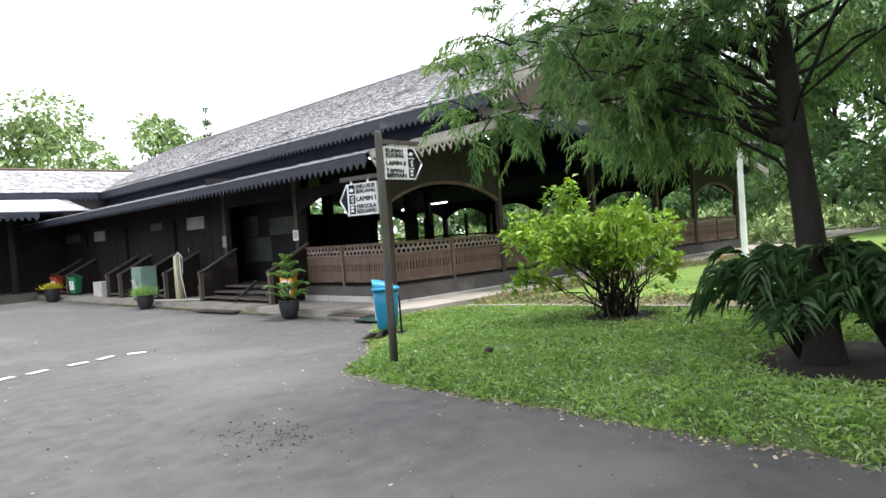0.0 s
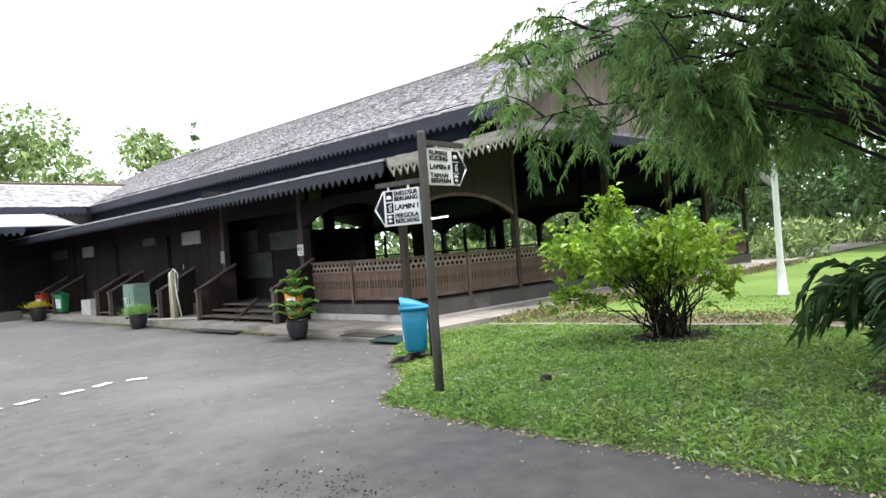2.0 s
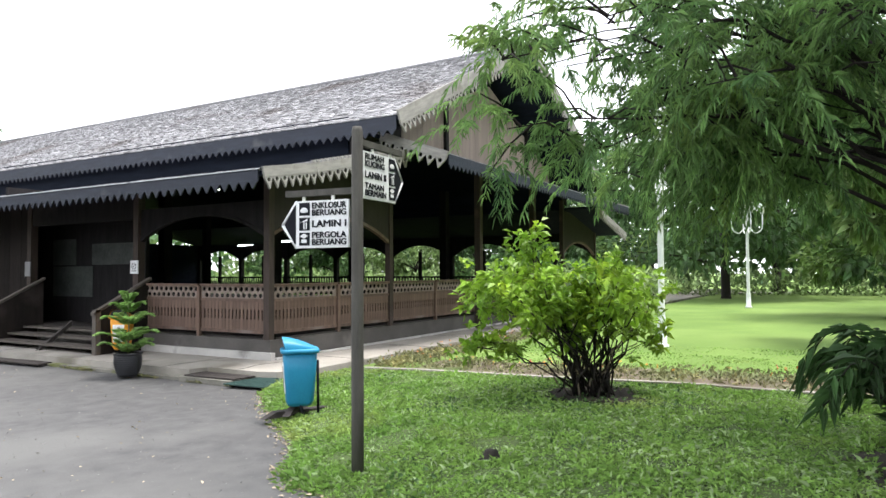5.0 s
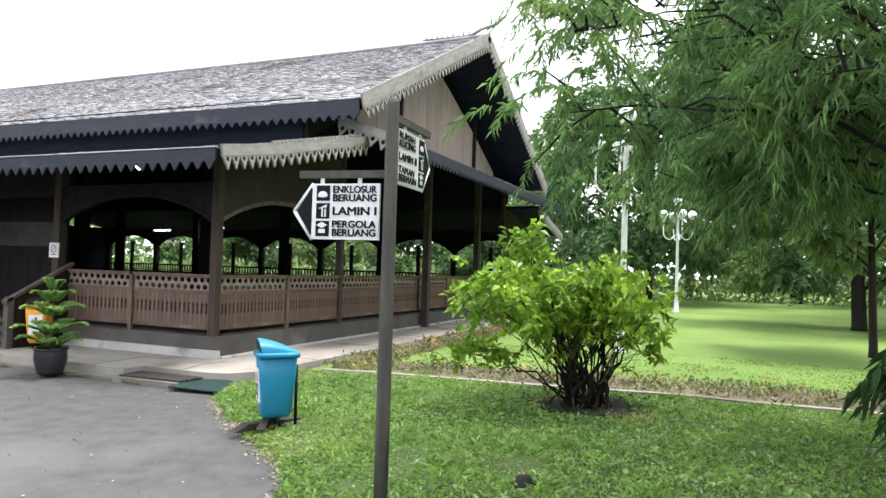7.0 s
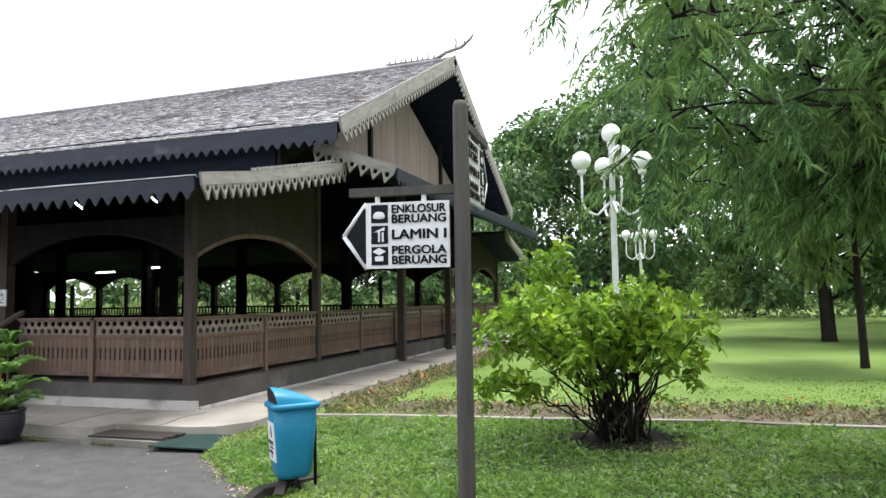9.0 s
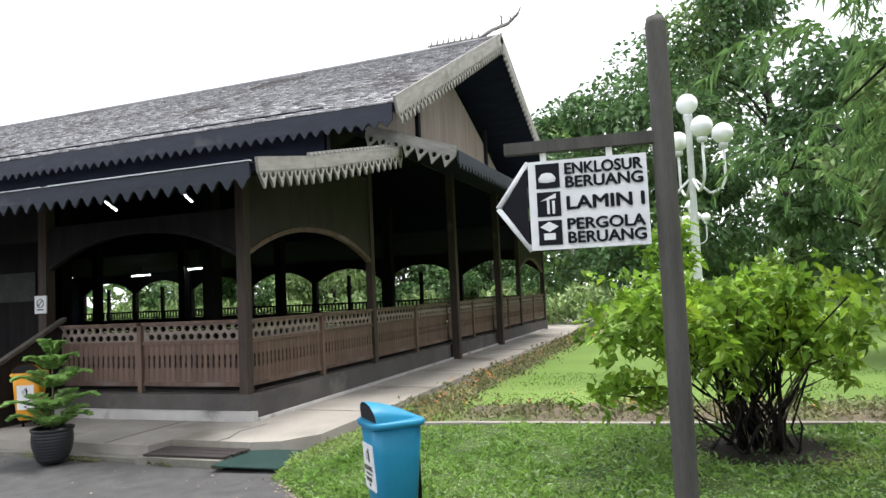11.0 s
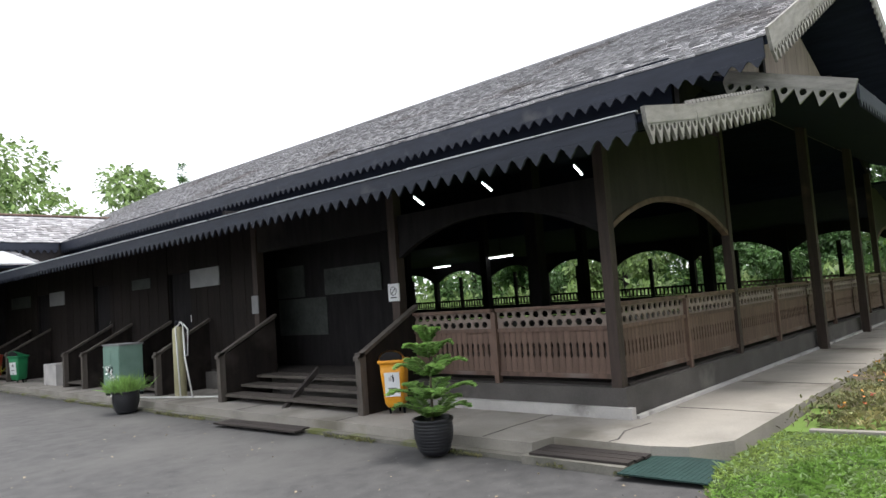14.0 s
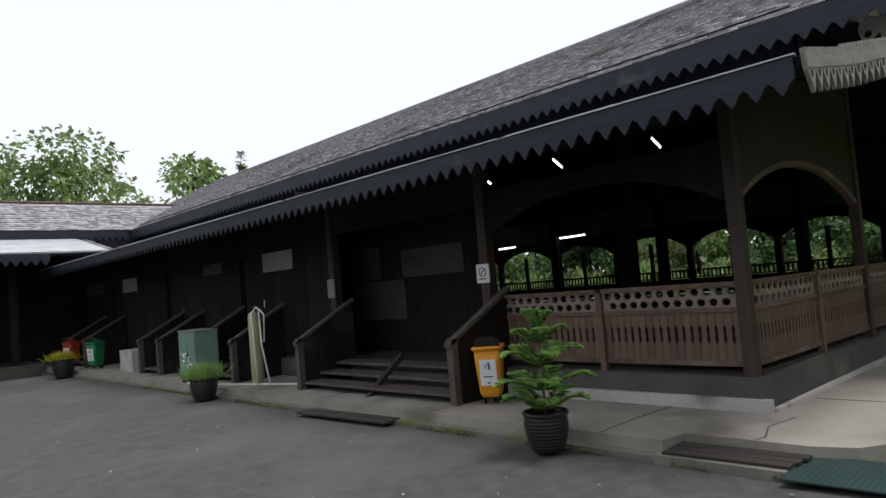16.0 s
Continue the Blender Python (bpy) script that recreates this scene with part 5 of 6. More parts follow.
# ---- street lamps ----
def street_lamp(at, h, label, n=4, reach=0.55):
    th = thing("street_lamp", label, "street lamp", at, "garden lamps")
    bm = bmesh.new()
    lathe(bm, [(0.125, 0), (0.125, 0.05), (0.09, 0.07), (0.08, 0.5), (0.072, 0.55), (0.06, 0.6), (0.05, h - 0.1), (0.07, h - 0.06), (0.07, h)], 16)
    part("pole", bm, LAMPPAINT, th)
    spots = [(0, 0, h)]
    for k in range(n):
        a = radians(20) + 2 * math.pi * k / n
        c, s = math.cos(a), math.sin(a)
        bm = bmesh.new()
        pts = [(c * 0.05, s * 0.05, h - 1.05)]
        for i in range(7):
            b = math.pi * i / 6 / 2
            pts.append((c * (reach * 0.5 + reach * 0.5 * math.sin(b)), s * (reach * 0.5 + reach * 0.5 * math.sin(b)), h - 1.15 - 0.12 + 0.27 * (1 - math.cos(b))))
        pts.append((c * reach, s * reach, h - 0.55))
        tube(bm, pts, 0.022, 8)
        part("arm", bm, LAMPPAINT, th)
        spots.append((c * reach, s * reach, h - 0.5))
    for x, y, z in spots:
        bm = bmesh.new()
        lathe(bm, [(0.05, -0.05), (0.075, -0.03), (0.075, 0.03), (0.06, 0.04)], 12, (x, y, z))
        part("collar", bm, LAMPPAINT, th)
        bm = bmesh.new()
        lathe(bm, [(0.17 * math.sin(math.pi * k / 10) + 0.001, 0.17 - 0.17 * math.cos(math.pi * k / 10)) for k in range(11)], 20, (x, y, z + 0.03))
        part("globe", bm, GLOBE, th, "white opal globe")
    return th


street_lamp((13.8, 5.42, lawn_z(13.8, 5.4)), 4.15, "white iron garden lamp with five opal globes")
street_lamp((29.0, 5.5, lawn_z(29, 5.5)), 4.1, "white iron garden lamp far on the lawn")


# ---- the near tree with drooping leaves ----
def limb_points(a, b, sag, rng, n=7):
    a, b = np.array(a, float), np.array(b, float)
    pts = []
    for i in range(n + 1):
        u = i / n
        p = a + (b - a) * u + np.array((0, 0, sag * math.sin(math.pi * u)))
        if 0 < i < n:
            p += rng.normal(0, 0.05, 3)
        pts.append(p)
    return pts


def drooping_tree(base, limbs, label):
    rng = np.random.default_rng(21)
    th = thing("tree", label, "tree", base)
    b0 = np.array(base)
    bm = bmesh.new()
    tr = [(0.0, 0.0, -0.1), (0.0, 0.0, 0.25), (0.02, 0.05, 1.0), (0.0, 0.12, 1.9), (-0.05, 0.18, 2.8), (-0.02, 0.25, 4.0), (0.0, 0.3, 5.2)]
    tube(bm, tr, [0.22, 0.145, 0.12, 0.10, 0.085, 0.06, 0.025], 14)
    for z, a in ((1.95, 2.4), (1.55, 0.4), (2.5, 1.5)):
        tube(bm, [(0, 0.12, z), (0.2 * math.cos(a), 0.12 + 0.2 * math.sin(a), z + 0.03)], [0.09, 0.06], 8)
    part("trunk", bm, BARK, th, "dark scarred trunk")
    fb, fd, fl = [], [], []
    for z0, end, fronds in limbs:
        start = (0.0, 0.05 + z0 * 0.05, z0)
        e = np.array(end) - b0
        pts = limb_points(start, e, 0.35, rng)
        bm = bmesh.new()
        ln = np.linalg.norm(e - np.array(start))
        tube(bm, [tuple(p) for p in pts], [(0.013 + 0.003 * float(ln)) * (1 - 0.8 * i / 7) for i in range(8)], 8)
        # side twigs, each carrying drooping fronds
        for q in range(fronds):
            u = 1 - 0.62 * rng.uniform(0, 1) ** 1.5
            i = min(6, int(u * 7))
            p = pts[i] + (pts[i + 1] - pts[i]) * (u * 7 - i)
            along = (e - np.array(start)) / ln
            d = along * rng.uniform(0.1, 0.9) + rng.normal(0, 0.55, 3) * np.array((1, 1, 0.55))
            d /= np.linalg.norm(d) + 1e-6
            tl = rng.uniform(0.15, 0.55)
            tip = p + d * tl
            if q % 2 == 0:
                tube(bm, [tuple(p), tuple((p + tip) / 2 + np.array((0, 0, 0.04))), tuple(tip)], [0.012, 0.008, 0.004], 5, False)
            for s in range(3):
                fb.append(p + d * tl * rng.uniform(0.35, 1.0))
                fd.append(d * 0.7 + rng.normal(0, 0.45, 3))
                fl.append(rng.uniform(0.18, 0.42))
        part("limb", bm, BARK, th)
    fb, fd, fl = np.array(fb), np.array(fd), np.array(fl)
    fd /= np.linalg.norm(fd, axis=1, keepdims=True)
    B, D, L = [], [], []
    steps = 17
    for i in range(steps):
        u = (i + 0.5) / steps
        p = fb + fd * (fl * u)[:, None] - np.array((0, 0, 1.0)) * (fl * 0.55 * u * u)[:, None]
        t = fd - np.array((0, 0, 1.0)) * (1.1 * u)
        sd = np.cross(t, np.array((0, 0, 1.0)))
        sd /= np.linalg.norm(sd, axis=1, keepdims=True) + 1e-6
        for s in (-1, 1):
            B.append(p), D.append(sd * s * 0.7 + t * 0.7 + rng.normal(0, 0.42, p.shape) - np.array((0, 0, 0.3)))
            L.append(rng.uniform(0.055, 0.105, len(p)))
    B, D, L = np.concatenate(B), np.concatenate(D), np.concatenate(L)
    vv, ff = leaves(B, D, L, L * 0.085, rng, 0.3, 0.3)
    soup("crown", vv, ff, NEEDLE, th, "drooping narrow green leaves with gaps")
    return th


TREE = (6.2, 1.84, 0.15)
# low hanging boughs, then the crown above
LOW = [(4.75, 4.65, 2.95, 34), (5.05, 4.75, 2.55, 34), (4.6, 3.85, 3.05, 32), (4.75, 3.3, 2.6, 26), (5.4, 4.4, 2.4, 28), (5.5, 3.6, 3.35, 34), (6.4, 5.2, 3.9, 22), (6.7, 5.6, 3.9, 10),
       (6.6, 4.0, 2.5, 40), (6.9, 4.2, 2.35, 34), (7.1, 3.7, 2.55, 40), (7.7, 3.6, 3.0, 36), (8.7, 3.6, 2.25, 28), (7.8, 5.0, 2.35, 18), (7.4, 3.8, 2.15, 34), (6.7, 3.2, 2.8, 36),
       (8.4, 2.8, 2.4, 32), (7.7, 2.8, 2.5, 34), (5.7, 2.7, 2.95, 24), (5.7, 2.0, 2.9, 20), (5.1, 2.6, 2.9, 24), (6.3, 4.4, 3.6, 28), (7.3, 4.1, 3.6, 34), (7.9, 3.3, 3.8, 34),
       (8.6, 2.9, 3.3, 34), (5.6, 3.4, 4.2, 26), (9.0, 2.2, 2.8, 30), (8.8, 1.2, 2.8, 24), (7.3, 2.2, 3.2, 24), (8.2, 2.0, 3.6, 28)]
LOW += [(5.3, 4.4, 3.0, 24), (5.7, 4.5, 3.3, 22), (6.2, 4.9, 3.3, 20), (5.9, 3.9, 2.7, 26), (6.2, 3.4, 2.4, 26), (8.0, 3.9, 2.6, 24), (6.1, 2.9, 3.4, 24)]
BOUGHS = [(1.55 + 0.6 * max(0.0, z - 2.2) + 0.09 * (k % 7), (x + 0.06 * (TREE[0] - x), y + 0.06 * (TREE[1] - y), z + 0.03), round(n * ((0.20 if x > 6.8 else 0.34) if z > 2.95 else 0.56))) for k, (x, y, z, n) in enumerate(LOW)]
BOUGHS += [(2.8, (4.7, 2.0, 3.8), 10), (2.9, (7.9, 0.2, 3.5), 18), (2.6, (5.7, -0.5, 3.6), 24), (3.4, (5.4, 3.7, 4.9), 10), (3.6, (7.3, 3.0, 5.0), 10), (3.6, (4.8, 1.4, 4.8), 30),
           (4.0, (6.4, 2.6, 5.9), 40), (3.8, (7.8, 1.2, 5.2), 24), (2.2, (8.8, 0.7, 3.35), 12), (2.0, (4.6, 0.7, 3.1), 12),
           # upper boughs out of view, added dense to shade the lawn below
           (3.9, (8.2, 2.6, 6.2), 50), (3.9, (4.6, 3.0, 6.2), 50), (3.9, (6.4, 4.4, 6.4), 50), (3.9, (8.0, 0.2, 6.2), 50), (3.9, (5.0, -0.2, 6.2), 50),
           (4.4, (6.9, 3.4, 7.2), 50), (4.4, (6.0, 0.9, 7.2), 50), (4.4, (7.4, 1.6, 7.6), 50), (4.4, (5.0, 1.9, 7.3), 50), (3.0, (6.3, -1.2, 5.0), 40),
           (4.2, (3.5, 1.5, 6.0), 60), (4.0, (4.0, 0.0, 5.9), 60), (4.4, (4.0, 3.2, 6.4), 60), (4.0, (5.4, -1.5, 5.9), 60), (4.0, (7.0, -1.5, 6.1), 60),
           (4.4, (8.8, 1.0, 6.4), 60), (4.8, (3.4, 2.5, 6.8), 60), (5.0, (6.2, 2.0, 8.0), 60)]
drooping_tree(TREE, BOUGHS, "dark-trunked garden tree with drooping narrow leaves, standing in the lawn")


# ---- bushes ----
def bush(base, stems, leaf_len, leaf_w, n_leaf, mat, label, crown, seed, stem_mat=BARK, radius=0.012, whorl=9, shoots=()):
    """Stems fan out from the base; leaves sit in whorls at twig ends inside the crown (cx, cy, cz, rx, ry, rz)."""
    rng = np.random.default_rng(seed)
    th = thing("bush", label, "bush", base)
    cx, cy, cz, rx, ry, rz = crown
    tips = []
    heads = []
    for k in range(stems):
        a, r = rng.uniform(0, 2 * math.pi), rng.uniform(0.15, 1.08)
        heads.append((cx + rx * r * math.cos(a), cy + ry * r * math.sin(a), cz + rz * rng.uniform(-0.35, 1.0) * (1.15 - 0.45 * r)))
    for head in heads + list(shoots):
        foot = (rng.normal(0, 0.13), rng.normal(0, 0.13), -0.03)
        bm = bmesh.new()
        pts = limb_points(foot, head, 0.10, rng, 5)
        tube(bm, [tuple(p) for p in pts], [radius * (1 - 0.13 * i) * rng.uniform(0.6, 1.2) for i in range(6)], 6)
        part("stem", bm, stem_mat, th)
        tips.append(pts)
    # leaf whorls sit along the outer half of side twigs
    c, q = [], []
    for pts in tips:
        for r in range(max(3, n_leaf // whorl // len(tips))):
            u = 1.1 - 0.48 * rng.uniform(0, 1) ** 1.6
            i = min(4, int(u * 5))
            p = pts[i] + (pts[i + 1] - pts[i]) * (u * 5 - i)
            d = rng.normal(0, 1, 3) * np.array((1, 1, 0.7)) + np.array((0, 0, 0.15))
            d /= np.linalg.norm(d)
            c.append(p + d * rng.uniform(0.03, 0.30) * (rx / 1.3)), q.append(d)
    c, q = np.array(c), np.array(q)
    B = np.repeat(c, whorl, 0) + rng.normal(0, 0.03, (len(c) * whorl, 3))
    D = np.repeat(q, whorl, 0) * 0.6 + rng.normal(0, 0.6, B.shape) + np.array((0, 0, 0.12))
    L = rng.uniform(0.6, 1.15, len(B)) * leaf_len
    vv, ff = leaves(B, D, L, L * leaf_w, rng, 0.3, 0.2)
    soup("foliage", vv, ff, mat, th)
    return th


bz = lawn_z(8.38, 5.05)
bush((8.38, 5.05, bz), 46, 0.115, 0.28, 7600, BUSHLEAF, "bright green leafy bush with many thin stems on the lawn", (-0.15, 0.15, 1.06, 1.10, 0.98, 0.38), 5, BARK, 0.017,
     shoots=((-0.25, 0.55, 1.78), (-0.25, 0.60, 1.68), (-0.6, 1.15, 0.55), (-0.7, 0.95, 0.62), (0.15, -0.72, 0.72)))
for k in range(16):
    rs = np.random.default_rng(60 + k)
    th_s = bpy.data.objects["bush"]
    foot = np.array((rs.normal(0, 0.16), rs.normal(0, 0.16), -0.02))
    bm = bmesh.new()
    top = foot + np.array((rs.normal(0, 0.32), rs.normal(0, 0.32), rs.uniform(0.45, 0.85)))
    tube(bm, [tuple(q) for q in limb_points(foot, top, 0.05, rs, 5)], [0.013, 0.012, 0.010, 0.008, 0.006, 0.003], 6)
    part("stem", bm, STEMS if k % 3 == 0 else BARK, th_s)


def spray_shrub(base, arcs, label, seed, span=(0.4, 0.88)):
    """Arching stems with long drooping leaflets in pairs."""
    rng = np.random.default_rng(seed)
    th = thing("shrub", label, "shrub", base)
    B, D, L = [], [], []
    for k in range(arcs):
        a = 2 * math.pi * k / arcs + rng.normal(0, 0.2)
        ln, rise = rng.uniform(*span), rng.uniform(0.45, 0.95)
        pts = [np.array((math.cos(a) * ln * u, math.sin(a) * ln * u, rise * math.sin(u * 2.3) + 0.1 * u)) for u in np.linspace(0, 1, 13)]
        bm = bmesh.new()
        tube(bm, [tuple(p) for p in pts[::2]], [0.012, 0.011, 0.009, 0.008, 0.006, 0.005, 0.003], 5)
        part("stem", bm, BARK, th)
        side = np.array((-math.sin(a), math.cos(a), 0))
        for i in range(3, 13):
            t = pts[i] - pts[i - 1]
            t /= np.linalg.norm(t)
            for s in (-1, 1):
                for r in range(2):
                    B.append(pts[i] + rng.normal(0, 0.012, 3))
                    D.append(side * s * rng.uniform(0.6, 1.1) + t * 0.9 + np.array((0, 0, rng.uniform(-0.4, 0.1))))
                    L.append(rng.uniform(0.13, 0.22))
    L = np.array(L)
    vv, ff = leaves(np.array(B), np.array(D), L, L * 0.11, rng, 0.3, 0.3)
    soup("foliage", vv, ff, SHRUBLEAF, th)


spray_shrub((6.3, 2.05, lawn_z(6.3, 2.05)), 44, "dark shrub with arching sprays of long leaves at the tree's foot", 9)
spray_shrub((6.5, 1.4, lawn_z(6.5, 1.4)), 48, "dark shrub with arching sprays behind the tree's foot", 12)


# ---- distant trees and unseen shade trees ----
def tree(at, h, spread, mat, label, seed, n=2600, leaf=0.32, trunk=0.22, base=0.3, clumps=26, group="garden trees"):
    """Tapered trunk, limbs, and a crown of leaf clumps with gaps."""
    rng = np.random.default_rng(seed)
    th = thing("tree", label, "tree", at, group)
    bm = bmesh.new()
    lean = rng.normal(0, 0.03, 2) * h
    tube(bm, [(0, 0, -0.3), (0, 0, 0.2), (lean[0] * 0.5, lean[1] * 0.5, h * 0.45), (lean[0], lean[1], h * 0.85)], [trunk * 1.5, trunk, trunk * 0.7, trunk * 0.2], 10)
    part("trunk", bm, BARK, th)
    cs = []
    for k in range(clumps):
        a, u = rng.uniform(0, 2 * math.pi), rng.uniform(0, 1)
        z = h * (base + (0.97 - base) * u)
        r = spread * math.sqrt(max(0.05, 1 - abs(2 * u - 0.75) ** 2.0 * 0.75)) * rng.uniform(0.35, 1.0)
        c = np.array((math.cos(a) * r + lean[0] * u, math.sin(a) * r + lean[1] * u, z))
        cs.append(c)
        if k % 3 == 0:
            bm = bmesh.new()
            tube(bm, [(lean[0] * u * 0.6, lean[1] * u * 0.6, z * 0.7), tuple(c * np.array((0.5, 0.5, 0.9))), tuple(c)], [trunk * 0.35, trunk * 0.2, trunk * 0.06], 6)
            part("limb", bm, BARK, th)
    cs = np.array(cs)
    i = rng.integers(0, clumps, n)
    R = spread * rng.uniform(0.22, 0.42, clumps)[i]
    q = rng.normal(size=(n, 3))
    q /= np.linalg.norm(q, axis=1, keepdims=True)
    B = cs[i] + q * (R * rng.uniform(0.3, 1.0, n) ** 0.5)[:, None] * np.array((1, 1, 0.62))
    D = q + rng.normal(0, 0.6, (n, 3)) - np.array((0, 0, 0.2))
    L = rng.uniform(0.6, 1.2, n) * leaf
    vv, ff = leaves(B, D, L, L * 0.33, rng, 0.3, 0.25)
    soup("crown", vv, ff, mat, th)
    return th


TREES = [
    # x, y, height, spread, leaves, pale, crown base
    (39.0, 7.6, 12.0, 6.0, 11000, 0, 0.18), (31.0, -5.5, 15.0, 6.5, 11000, 0, 0.15), (45.0, 0.0, 20.0, 8.5, 12000, 0, 0.12), (36.0, -13.0, 15.0, 7.5, 9000, 0, 0.12),
    (15.8, 1.15, 5.6, 1.7, 5200, 1, 0.34), (23.5, 0.2, 8.2, 3.4, 9000, 0, 0.2), (24.0, -7.0, 9.0, 4.2, 6000, 1, 0.2), (54.0, 15.0, 15.0, 7.5, 8000, 0, 0.12), (58.0, 6.5, 21.0, 9.0, 9000, 0, 0.12),
    (54.0, -8.0, 15.0, 8.0, 4500, 0, 0.1), (48.0, -20.0, 15.0, 8.0, 4500, 0, 0.1), (30.0, -22.0, 13.0, 7.0, 4500, 0, 0.1), (58.0, 24.0, 13.0, 8.0, 4500, 1, 0.1),
    (33.0, 19.0, 5.0, 2.8, 6000, 0, 0.1), (35.0, 24.0, 6.0, 3.2, 6000, 1, 0.1), (34.0, 29.5, 5.5, 3.0, 6000, 0, 0.1), (36.0, 35.0, 7.0, 3.6, 6000, 0, 0.1),
    (33.5, 14.5, 4.0, 2.3, 6000, 0, 0.12), (40.0, 41.0, 7.0, 4.0, 6000, 1, 0.1), (40.0, 27.0, 8.0, 4.5, 6000, 0, 0.1), (42.0, 18.0, 7.0, 4.5, 6000, 0, 0.1),
    (-2.0, 62.0, 17.5, 8.5, 5200, 1, 0.2), (8.0, 66.0, 18.0, 8.5, 5200, 1, 0.2), (18.0, 66.0, 15.5, 7.5, 5200, 1, 0.2), (29.0, 70.0, 15.0, 7.5, 4200, 1, 0.2),
    # four near trees out of view, added to shade the lawn and yard
    (7.4, -2.4, 11.0, 4.4, 20000, 0, 0.42), (2.0, -4.6, 12.0, 5.6, 18000, 0, 0.42), (5.6, -7.5, 10.0, 4.2, 9000, 0, 0.2), (11.5, -5.0, 10.0, 4.0, 8000, 0, 0.2),
    (-14.0, 60.0, 15.0, 8.0, 3600, 0, 0.15), (-24.0, 45.0, 14.0, 7.0, 3000, 0, 0.1), (-28.0, 25.0, 14.0, 7.0, 3000, 0, 0.1), (-27.0, 5.0, 14.0, 7.0, 3000, 0, 0.1),
    (-20.0, -14.0, 14.0, 7.0, 3000, 0, 0.1), (-4.0, -22.0, 14.0, 7.0, 3000, 0, 0.1), (12.0, -24.0, 14.0, 7.0, 3000, 0, 0.1),
]
for k, (x, y, h, s, n, pale, b) in enumerate(TREES):
    d = math.hypot(x - 3, y - 5)
    z = lawn_z(x, y) - 0.05 if (4 < x < 46 and -30 < y < 9) else -0.12
    tree((x, y, z), h, s, LIGHTLEAF if pale else TREELEAF, "pale green leafy garden tree" if pale else "broad dark green leafy tree beyond the lawn, or unseen shade tree", 100 + k, n,
         (0.16 + d * 0.0065) * (0.72 if 32 < x < 43 and y > 14 else 1.0), (0.10 + 0.012 * h) * (0.45 if s < 2 else 1.0), b, 30 if h > 7 else 18)
# slim conifer far behind the roof
th = thing("conifer", "slim dark conifer far behind the roof", "tree", (45.7, 91.5, -0.12))
bm = bmesh.new()
tube(bm, [(0, 0, 0), (0, 0, 21.6)], [0.25, 0.03], 8)
part("trunk", bm, BARK, th)
q = np.random.default_rng(77)
n = 1100
u = q.uniform(0.1, 1, n)
a = q.uniform(0, 2 * math.pi, n)
u = np.where(q.uniform(0, 1, n) < 0.75, np.round(u * 11) / 11 + q.normal(0, 0.008, n), u)
r = np.maximum(0, 1 - u) * 1.9 * q.uniform(0.1, 1, n) + 0.04
B = np.stack([r * np.cos(a), r * np.sin(a), u * 21.4 - 0.2 * r], 1)
D = np.stack([np.cos(a), np.sin(a), np.full(n, 0.1)], 1) + q.normal(0, 0.3, (n, 3))
vv, ff = leaves(B, D, q.uniform(0.5, 1.1, n), np.full(n, 0.10), q)
soup("crown", vv, ff, TREELEAF, th)
# woods in the distance
q = np.random.default_rng(55)
n = 26000
a = q.uniform(0, 2 * math.pi, n)
rad = q.uniform(72, 95, n)
hh = 9 + 4 * np.sin(a * 9) + 3 * np.sin(a * 23 + 1) + 2 * np.sin(a * 41)
B = np.stack([10 + rad * np.cos(a), 8 + rad * np.sin(a), q.uniform(0, 1, n) ** 0.8 * hh], 1)
vv, ff = leaves(B, q.normal(0, 1, (n, 3)), q.uniform(0.9, 2.2, n), q.uniform(0.35, 0.7, n), q)
soup("woods", vv, ff, TREELEAF, None, "belt of distant green woods", "woods", "stuff")
# low hedge plants behind the hall and along the far path
q = np.random.default_rng(56)
n = 16000
t = q.uniform(0, 1, n)
B = np.concatenate([np.stack([30.5 + q.normal(0, 0.7, n // 2), 9 + 34 * t[: n // 2], q.uniform(0, 1.7, n // 2) * (0.7 + 0.3 * np.sin(t[: n // 2] * 60))], 1),
                    np.stack([44.5 + q.normal(0, 1.0, n // 2), -28 + 50 * t[n // 2:], q.uniform(0, 1.5, n // 2)], 1)])
vv, ff = leaves(B, q.normal(0, 0.8, (n, 3)) + np.array((0, 0, 0.5)), q.uniform(0.25, 0.55, n), q.uniform(0.04, 0.1, n), q)
soup("hedge", vv, ff, LIGHTLEAF, None, "low pale green hedge plants behind the hall", "hedge", "stuff")


# ---- grass ----
def blades(count, sampler, length, width, seed, lean=0.5):
    rng = np.random.default_rng(seed)
    x, y = sampler(rng, count)
    ex = np.interp(y, [p[1] for p in LAWN_EDGE], [p[0] for p in LAWN_EDGE])
    keep = (x > ex - 0.05 + 0.12 * rng.uniform(0, 1, len(x)) ** 2) & ~((x > 7.42) & (y > 9.22)) & (np.hypot(x - 8.38, y - 5.05) > 0.42 + 0.3 * rng.uniform(0, 1, len(x))) & (np.hypot(x - 6.45, y - 1.55) > 0.75 + 0.35 * rng.uniform(0, 1, len(x))) & ~((x > 9.35) & (x < 10.6) & (y < 9)) & ~((x > 9.3) & (y > 8.25))
    x, y = x[keep], y[keep]
    z = np.array([lawn_z(a, b) for a, b in zip(x, y)]) - 0.005
    n = len(x)
    D = np.stack([rng.normal(0, lean, n), rng.normal(0, lean, n), np.ones(n)], 1)
    tuft = np.array([noise.noise((a * 2.3, b * 2.3, 7)) + 0.6 * noise.noise((a * 6, b * 6, 2)) for a, b in zip(x, y)])
    L = rng.uniform(0.5, 1.2, n) * length * np.clip(1 + 0.95 * tuft, 0.50, 2.0)
    return leaves(np.stack([x, y, z], 1), D, L, np.full(n, width) * rng.uniform(0.7, 1.3, n), rng, 0.2, 0.35)


